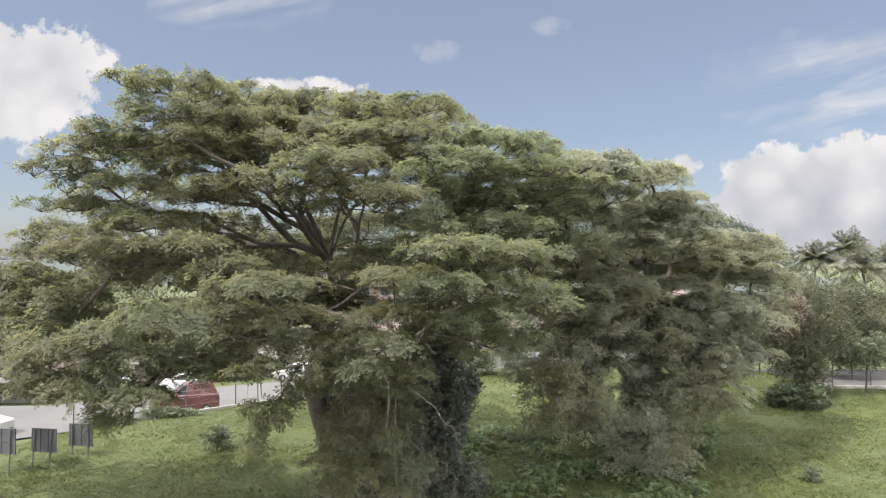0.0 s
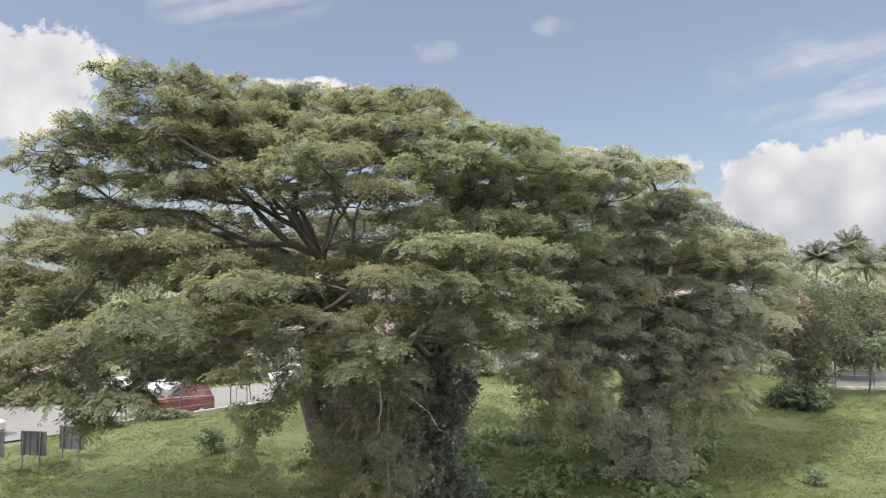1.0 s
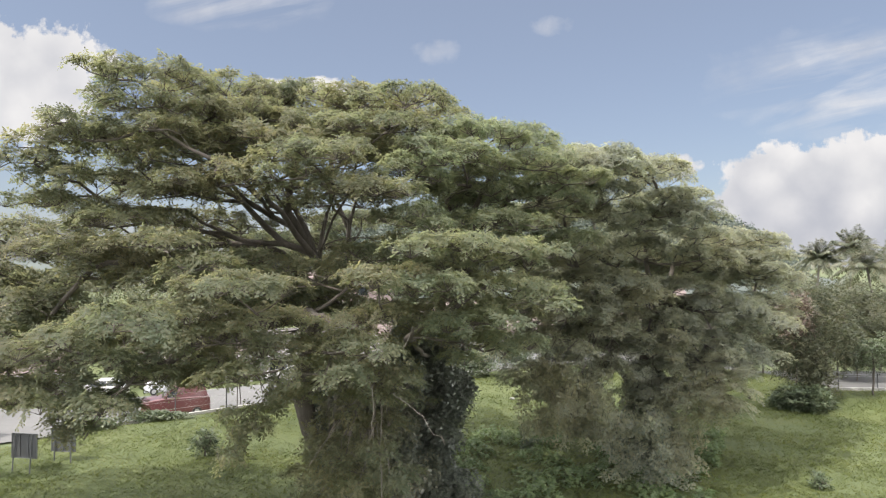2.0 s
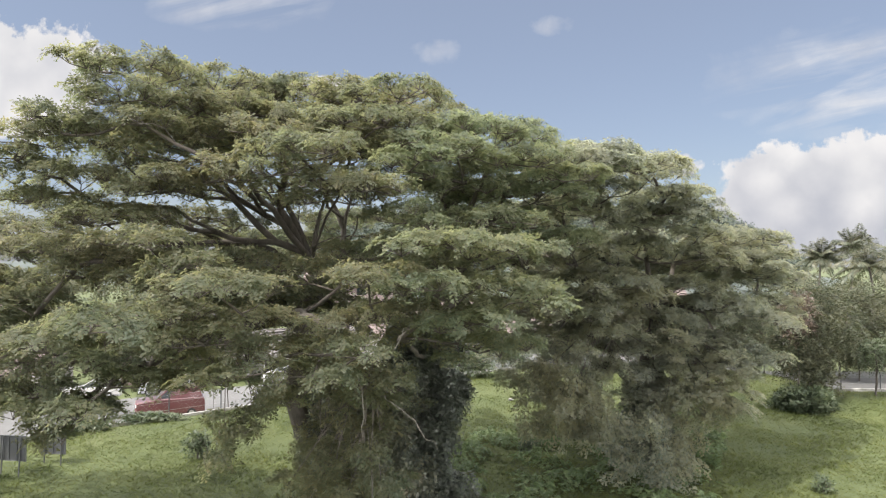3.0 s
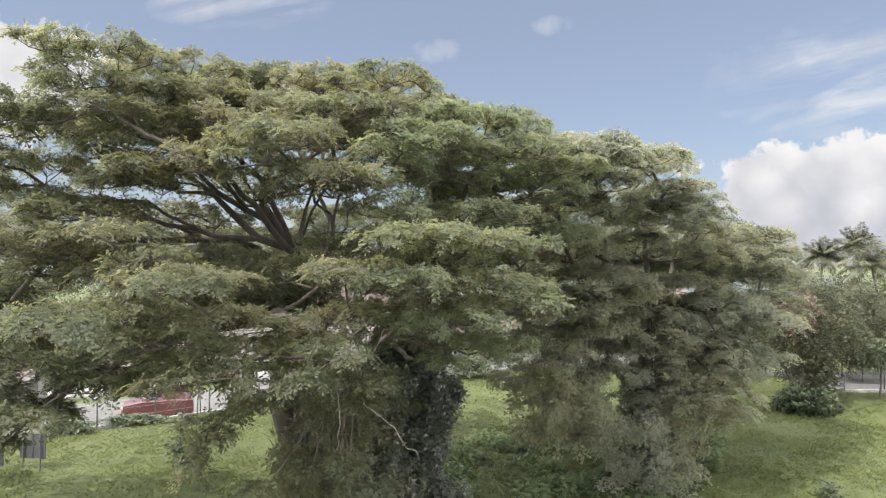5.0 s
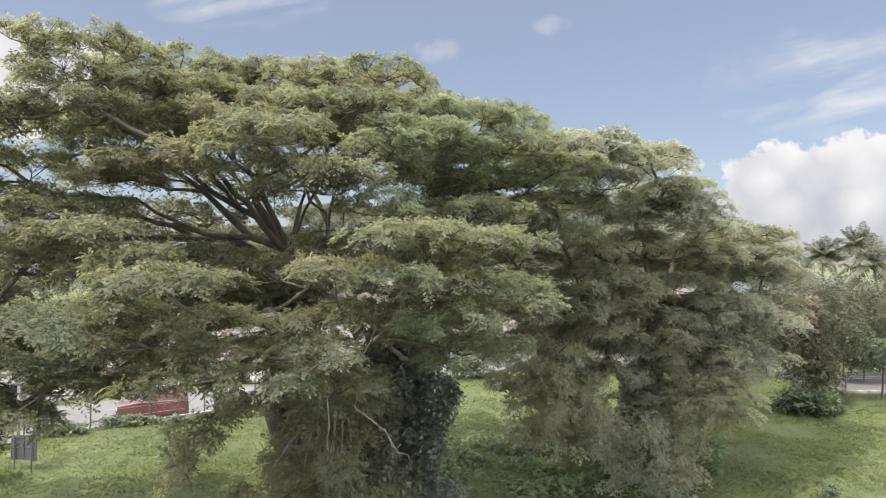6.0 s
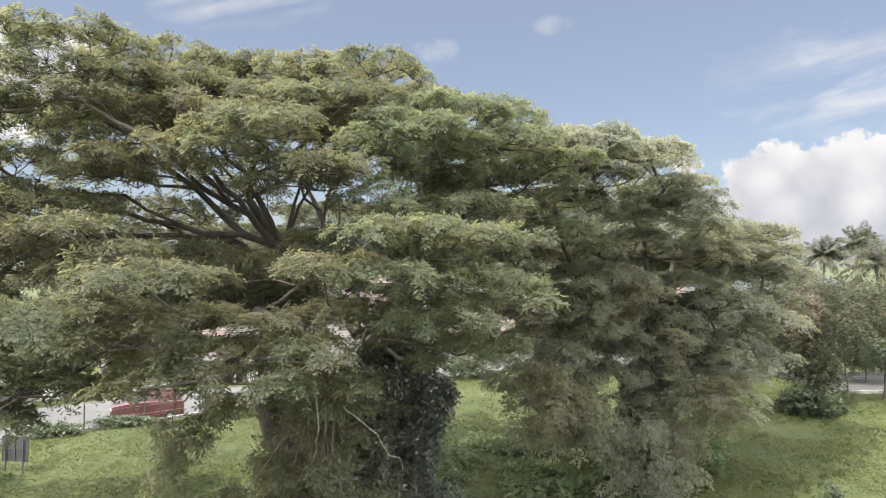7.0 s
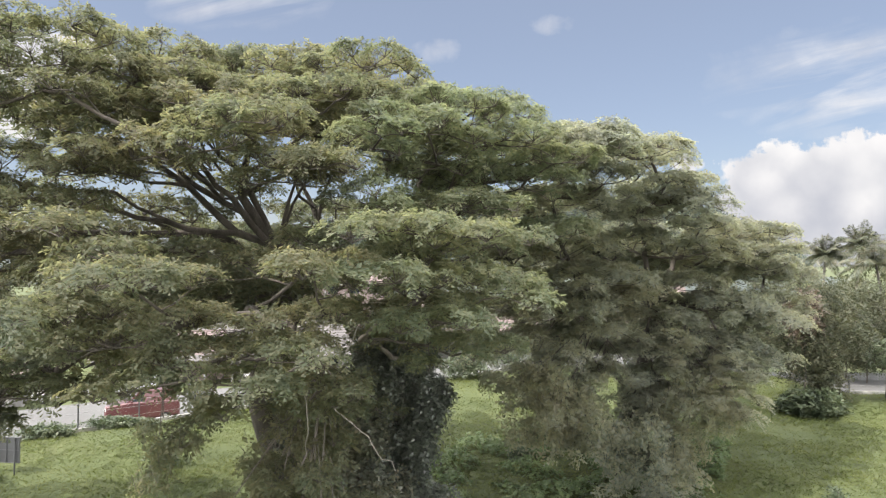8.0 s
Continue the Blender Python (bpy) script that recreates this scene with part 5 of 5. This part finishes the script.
leafy_bush("shrub", 28, (7.0, 63.0, float(ground_z(7.0, 63.0))), (1.5, 1.0, 2.6), M_SHRUB, "light green roadside shrub behind the fence", "shrub", 900, 0.10)


def garden_tree(seed, at, crown, height, mat, label, n=2600, leaf=0.10, clear=0.25, group="garden trees by the road"):
    """A round-headed small tree: trunk, forks and many uneven leaf clumps."""
    rng = np.random.default_rng(seed)
    root = thing("garden_tree", at, label, "tree", group)
    sk = Skeleton(rng, 0.3)
    sk.line([(0, 0, -0.2), (0.1, 0, height * clear), (0.0, 0.1, height * (clear + 0.2))], -1, 0.5, 0.03)
    m = 34
    v = unit(rng.normal(0, 1, (m, 3)))
    q = rng.uniform(0.45, 1.0, (m, 1)) ** 0.6
    mid = height * (0.5 + clear * 0.5)
    half = height - mid
    heads = v * q * np.array([crown, crown, half]) + np.array([0, 0, mid])
    for hd in heads[np.argsort(heads[:, 2])]:
        sk.reach(hd, 0.5)
    pick = heads[rng.integers(0, m, n)]
    off = rng.normal(0, 1, (n, 3)) * np.array([crown, crown, half]) * 0.125
    s, e, r0, r1 = sk.tubes(0.02, biggest=0.2)
    tubes_object("trunk", s, e, r0, r1, M_BARK, root, "", 6)
    c, al, acr = leaf_sprays(rng, pick + off, off + rng.normal(0, 0.25, off.shape), leaf * 2.6, 5, leaf, 0.4, 0.45)
    blades_object("crown", c, al, acr, mat, root)
    return root


def gz(x, y):
    return float(ground_z(np.array(float(x)), np.array(float(y))))


garden_tree(31, (28.6, 50.5, gz(28.6, 50.0)), 3.3, 9.0, M_GARDEN, "bushy garden tree with mixed green and pale leaves", 7279, 0.10, 0.12)
garden_tree(32, (26.6, 48.6, gz(26.6, 48.6)), 1.3, 8.4, M_RED, "slender tree with reddish-brown young leaves", 900, 0.09, 0.6)
garden_tree(33, (37.6, 61.5, gz(37.6, 61.5)), 3.4, 8.6, M_GARDEN, "bushy garden tree with pale green leaves by the road", 5824, 0.10, 0.2)
garden_tree(34, (24.0, 58.0, gz(24.0, 58.0)), 2.8, 7.6, M_GARDEN, "round leafy tree on the bank behind the shade", 4704, 0.10, 0.2)
garden_tree(39, (30.8, 62.0, gz(30.8, 62.0)), 3.0, 8.2, M_GARDEN, "leafy olive tree among the gardens past the bank", 3600, 0.10, 0.15)
garden_tree(35, (32.6, 49.0, gz(32.6, 49.0)), 1.6, 4.2, M_SHRUB, "thin small tree with sparse layered leaves by the fence", 900, 0.08, 0.5)
garden_tree(36, (34.6, 49.2, gz(34.6, 49.2)), 1.5, 4.6, M_SHRUB, "thin small tree with sparse green leaves by the road", 800, 0.08, 0.5)
garden_tree(37, (38.5, 60.0, gz(38.5, 60.0)), 3.6, 8.4, M_GARDEN, "leafy garden tree below the coconut palms", 4704, 0.10, 0.2)
garden_tree(38, (44.0, 66.0, gz(44.0, 66.0)), 4.0, 9.0, M_GARDEN, "leafy garden tree beyond the pale road", 4704, 0.10, 0.2)


def palm(seed, at, height, lean, frond, count, label):
    """A coconut palm: ringed leaning trunk and arching fronds, each a rib with hanging leaflets."""
    rng = np.random.default_rng(seed)
    root = thing("coconut_palm", at, label, "palm tree", "coconut palms")
    t = np.linspace(0, 1, 22)
    p = np.stack([lean[0] * t ** 1.6, lean[1] * t ** 1.6, height * t - 0.3 * (1 - t)], 1)
    r = 0.17 - 0.06 * t
    tubes_object("trunk", p[:-1], p[1:], r[:-1] * 1.0, r[1:] * 1.08, M_PALE_BARK, root, "pale ringed trunk", 9)
    top = p[-1]
    for k in range(count):
        a = k * 2.39996 + rng.normal(0, 0.15)
        up = 1.45 - 1.65 * (k / count) + rng.normal(0, 0.08)
        L = frond * rng.uniform(0.85, 1.1)
        s = np.linspace(0, 1, 14)
        d0 = np.array([math.cos(a) * math.cos(up), math.sin(a) * math.cos(up), math.sin(up)])
        rib = top + d0 * (s * L)[:, None]
        rib[:, 2] -= L * (0.62 - 0.36 * max(up, 0.0)) * s ** 2.2
        rr = np.linspace(0.035, 0.008, 14)
        stalk = tubes_object("frond", rib[:-1], rib[1:], rr[:-1], rr[1:], M_PALM, root, "", 4)
        n = 150
        u = np.repeat(np.linspace(0.12, 1.0, n // 2), 2)
        sign = np.tile([1.0, -1.0], n // 2)
        base = np.stack([np.interp(u, s, rib[:, j]) for j in range(3)], 1)
        tan = unit(np.stack([np.interp(u, s, np.gradient(rib[:, j])) for j in range(3)], 1))
        side = unit(np.cross(tan, np.array([[0, 0, 1.0]]))) * sign[:, None]
        ln = 0.50 * frond / 4 * (0.45 + np.sin(np.clip(u, 0, 1) * math.pi) * 0.9)
        way = unit(side + tan * 0.7 + np.array([[0, 0, -0.75]]) + rng.normal(0, 0.12, (n, 3)))
        acr = unit(np.cross(way, np.array([[0, 0, 1.0]]) + rng.normal(0, 0.3, (n, 3)))) * 0.032
        quads_object("leaf_fringe", base + way * ln[:, None], way * ln[:, None], acr, M_PALM, stalk)
    return root


palm(41, (46.4, 80.0, -0.9), 12.2, (0.9, 0.3), 3.3, 30, "coconut palm with upright feathery fronds behind the garden trees")
palm(42, (50.4, 80.0, -0.9), 13.5, (0.9, 0.0), 3.4, 30, "tall coconut palm with arching fronds over the gardens")
palm(43, (47.6, 70.0, -0.6), 11.0, (-1.3, 0.0), 3.6, 20, "coconut palm with browning fronds and a pale curved trunk")
palm(44, (60.0, 86.0, -0.9), 11.4, (0.5, 0.0), 3.8, 22, "coconut palm with drooping fronds near the houses")

lamp_post((-20.5, 62.0, -0.3), "white street lamp beside the road", 3.2)
lamp_post((-17.4, 104.0, -1.2), "tall pale lamp mast among the far houses", 15.0)

# ---- woods, hill and grass ----


def hill_z(x, y):
    x, near = x * 420.0 / np.maximum(y, 200.0), x
    a = np.exp(-((x - 74.0) / np.where(x > 74, 150.0, 180.0)) ** 6 - ((y - 420.0) / 120.0) ** 2) * 43.0
    b = np.exp(-((near + 330.0) / 160.0) ** 2 - ((y - 640.0) / 140.0) ** 2) * 22.0
    return a + b - 1.2


def build_hill():
    xs = np.linspace(-620, 420, 90)
    ys = np.linspace(200, 800, 46)
    gx, gy = np.meshgrid(xs, ys)
    z = hill_z(gx, gy)
    z = np.where(z < -0.9, -3.0, z)
    idx = np.arange(gx.size).reshape(gx.shape)
    faces = np.stack([idx[:-1, :-1], idx[:-1, 1:], idx[1:, 1:], idx[1:, :-1]], -1).reshape(-1, 4)
    ob = mesh_object("hillside", np.stack([gx, gy, z], -1).reshape(-1, 3), faces.tolist(), M_FAR_HAZE, smooth=True)
    tagged(ob, "distant wooded hillside in dark green, tinted bluish for haze", "hill", kind="structure")


build_hill()


def crowns(name, seed, centres, radii, heights, per, leaf, mat, label):
    """Many far tree crowns, as lumpy heaps of leaf masses with short trunks."""
    rng = np.random.default_rng(seed)
    cs, als, acs = [], [], []
    for c, r, h in zip(centres, radii, heights):
        m = 9
        v = unit(rng.normal(0, 1, (m, 3)) + np.array([0, 0, 0.3]))
        heads = v * np.array([r, r, h * 0.4]) * rng.uniform(0.5, 0.9, (m, 1)) + np.array([0, 0, h * 0.62])
        pick = heads[rng.integers(0, m, per)]
        p = pick + rng.normal(0, 1, (per, 3)) * np.array([r, r, h * 0.4]) * 0.24 + c
        out = unit(rng.normal(0, 1, (per, 3)) + np.array([0, 0, -0.2]))
        nrm = unit(rng.normal(0, 0.6, (per, 3)) + np.array([0, 0, 1.0]))
        s = leaf * rng.uniform(0.6, 1.4, (per, 1))
        cs.append(p)
        als.append(out * s)
        acs.append(unit(np.cross(out, nrm)) * s * 0.6)
    ob = blades_object(name, np.concatenate(cs), np.concatenate(als), np.concatenate(acs), mat)
    return tagged(ob, label, "trees", kind="stuff")


def build_woods():
    rng = np.random.default_rng(51)
    n = 1500
    x = rng.uniform(-160, 280, n)
    y = rng.uniform(270, 440, n)
    z = hill_z(x, y)
    keep = z > 4
    c = np.stack([x, y, z - 1.5], 1)[keep]
    crowns("hill_woods", 52, c, rng.uniform(3.5, 6.5, len(c)), rng.uniform(7, 12, len(c)), 130, 0.62, M_FAR_HAZE, "dense dark woods covering the distant hill, tinted bluish for haze")
    n = 130
    x = np.concatenate([rng.uniform(-190, 150, n), rng.uniform(-70, 130, 40), rng.uniform(-80, 40, 45)])
    y = np.concatenate([rng.uniform(135, 230, n), rng.uniform(106, 114, 40), rng.uniform(78, 88, 45)])
    h = np.concatenate([rng.uniform(5.5, 10.5, n), rng.uniform(4.5, 7.5, 40), rng.uniform(2.5, 5.5, 45)])
    y[-45:] += np.maximum(-x[-45:] - 20, 0) * -0.2
    c = np.stack([x, y, np.full(len(x), -1.2)], 1)
    crowns("town_trees", 53, c, h * rng.uniform(0.38, 0.6, len(x)), h, 380, 0.34, M_GARDEN, "leafy trees between far houses")


build_woods()


def build_grass():
    """Blades and broad weeds over the lot, thick where the eye comes nearest."""
    rng = np.random.default_rng(61)
    n = 330000
    x = rng.uniform(-32, 44, n)
    y = 25.0 + 40.0 * rng.uniform(0, 1, n) ** 1.2
    ok = (y < far_edge(x) - 0.1) & (np.abs(x) < y * 0.78 + 2)
    x, y = x[ok], y[ok]
    n = len(x)
    patch = np.array([noise.noise(Vector((a * 0.22, b * 0.22, 7.0))) + 0.5 * noise.noise(Vector((a * 0.9, b * 0.9, 1.0))) for a, b in zip(x, y)])
    z = ground_z(x, y) + swell(x, y)
    tall = np.clip(0.045 + 0.05 * patch, 0.02, 0.11) * rng.uniform(0.6, 1.4, n)
    lean = rng.normal(0, 1.7, (n, 2))
    up = np.stack([lean[:, 0] * tall, lean[:, 1] * tall, tall], 1)
    a = rng.uniform(0, math.pi, n)
    acr = np.stack([np.cos(a), np.sin(a), np.zeros(n)], 1) * (0.014 + 0.016 * rng.uniform(0, 1, (n, 1)))
    ob = blades_object("grass", np.stack([x, y, z], 1) + up * 0.9, up, acr, M_GRASS)
    tagged(ob, "rough bright green grass blades", "grass", kind="stuff")
    m = 20000
    x = rng.uniform(-30, 40, m)
    y = 26.0 + 32.0 * rng.uniform(0, 1, m) ** 1.2
    pick = np.array([noise.noise(Vector((p * 0.3, q * 0.3, 17.0))) for p, q in zip(x, y)])
    ok = (y < far_edge(x) - 0.2) & (pick + 0.12 * (x > 0) > 0.05 + 0.1 * (x < -8))
    x, y = x[ok], y[ok]
    h = rng.uniform(0.03, 0.16, len(x)) * (0.5 + 0.5 * np.clip(pick[ok] * 4, 0, 1))
    tips = np.stack([x, y, ground_z(x, y) + swell(x, y) + h], 1)
    c, al, acr = leaf_sprays(rng, tips, rng.normal(0, 1, tips.shape) * np.array([1, 1, 0.3]), 0.12, 6, 0.045, 0.5, 0.6)
    ob = blades_object("weeds", c, al, acr, M_GRASS)
    tagged(ob, "broad-leaved green weeds in patches", "weeds", kind="stuff")
    m = 9000
    x = rng.uniform(-1.0, 20.0, m)
    y = rng.uniform(27.0, 41.0, m)
    pick = np.array([noise.noise(Vector((p * 0.45, q * 0.45, 31.0))) for p, q in zip(x, y)])
    ok = (pick > -0.05) & (x < 11 + (y - 27) * 0.5)
    x, y, pick = x[ok], y[ok], pick[ok]
    h = rng.uniform(0.1, 0.75, len(x)) * np.clip(0.35 + pick * 2.2, 0.2, 1.0)
    tips = np.stack([x, y, ground_z(x, y) + swell(x, y) + h], 1)
    c, al, acr = leaf_sprays(rng, tips, rng.normal(0, 1, tips.shape) * np.array([1, 1, 0.3]), 0.2, 7, 0.075, 0.5, 0.7)
    ob = blades_object("undergrowth", c, al, acr, M_WEED)
    tagged(ob, "leafy undergrowth in the shade below the trees", "undergrowth", kind="stuff")


build_grass()


def litter(at, rz):
    bm = bmesh.new()
    bmesh.ops.create_icosphere(bm, subdivisions=2, radius=0.16)
    for v in bm.verts:
        k = noise.noise(v.co * 9)
        v.co = Vector((v.co.x * (1.3 + k), v.co.y * (0.9 + k), v.co.z * (0.5 + 0.5 * k)))
    me = bpy.data.meshes.new("plastic_bag")
    bm.to_mesh(me)
    bm.free()
    me.materials.append(M_WALL)
    ob = new("plastic_bag", me)
    ob.matrix_world = pose(*at, 0, 0, rz)
    tagged(ob, "crumpled white plastic bag lying in grass", "litter", "litter in the grass")


litter((-18.9, 33.9, -0.12), 20)
litter((-8.3, 44.0, gz(-8.3, 44.0) + 0.10), 80)
litter((5.6, 50.0, gz(5.6, 50.0) + 0.10), 40)
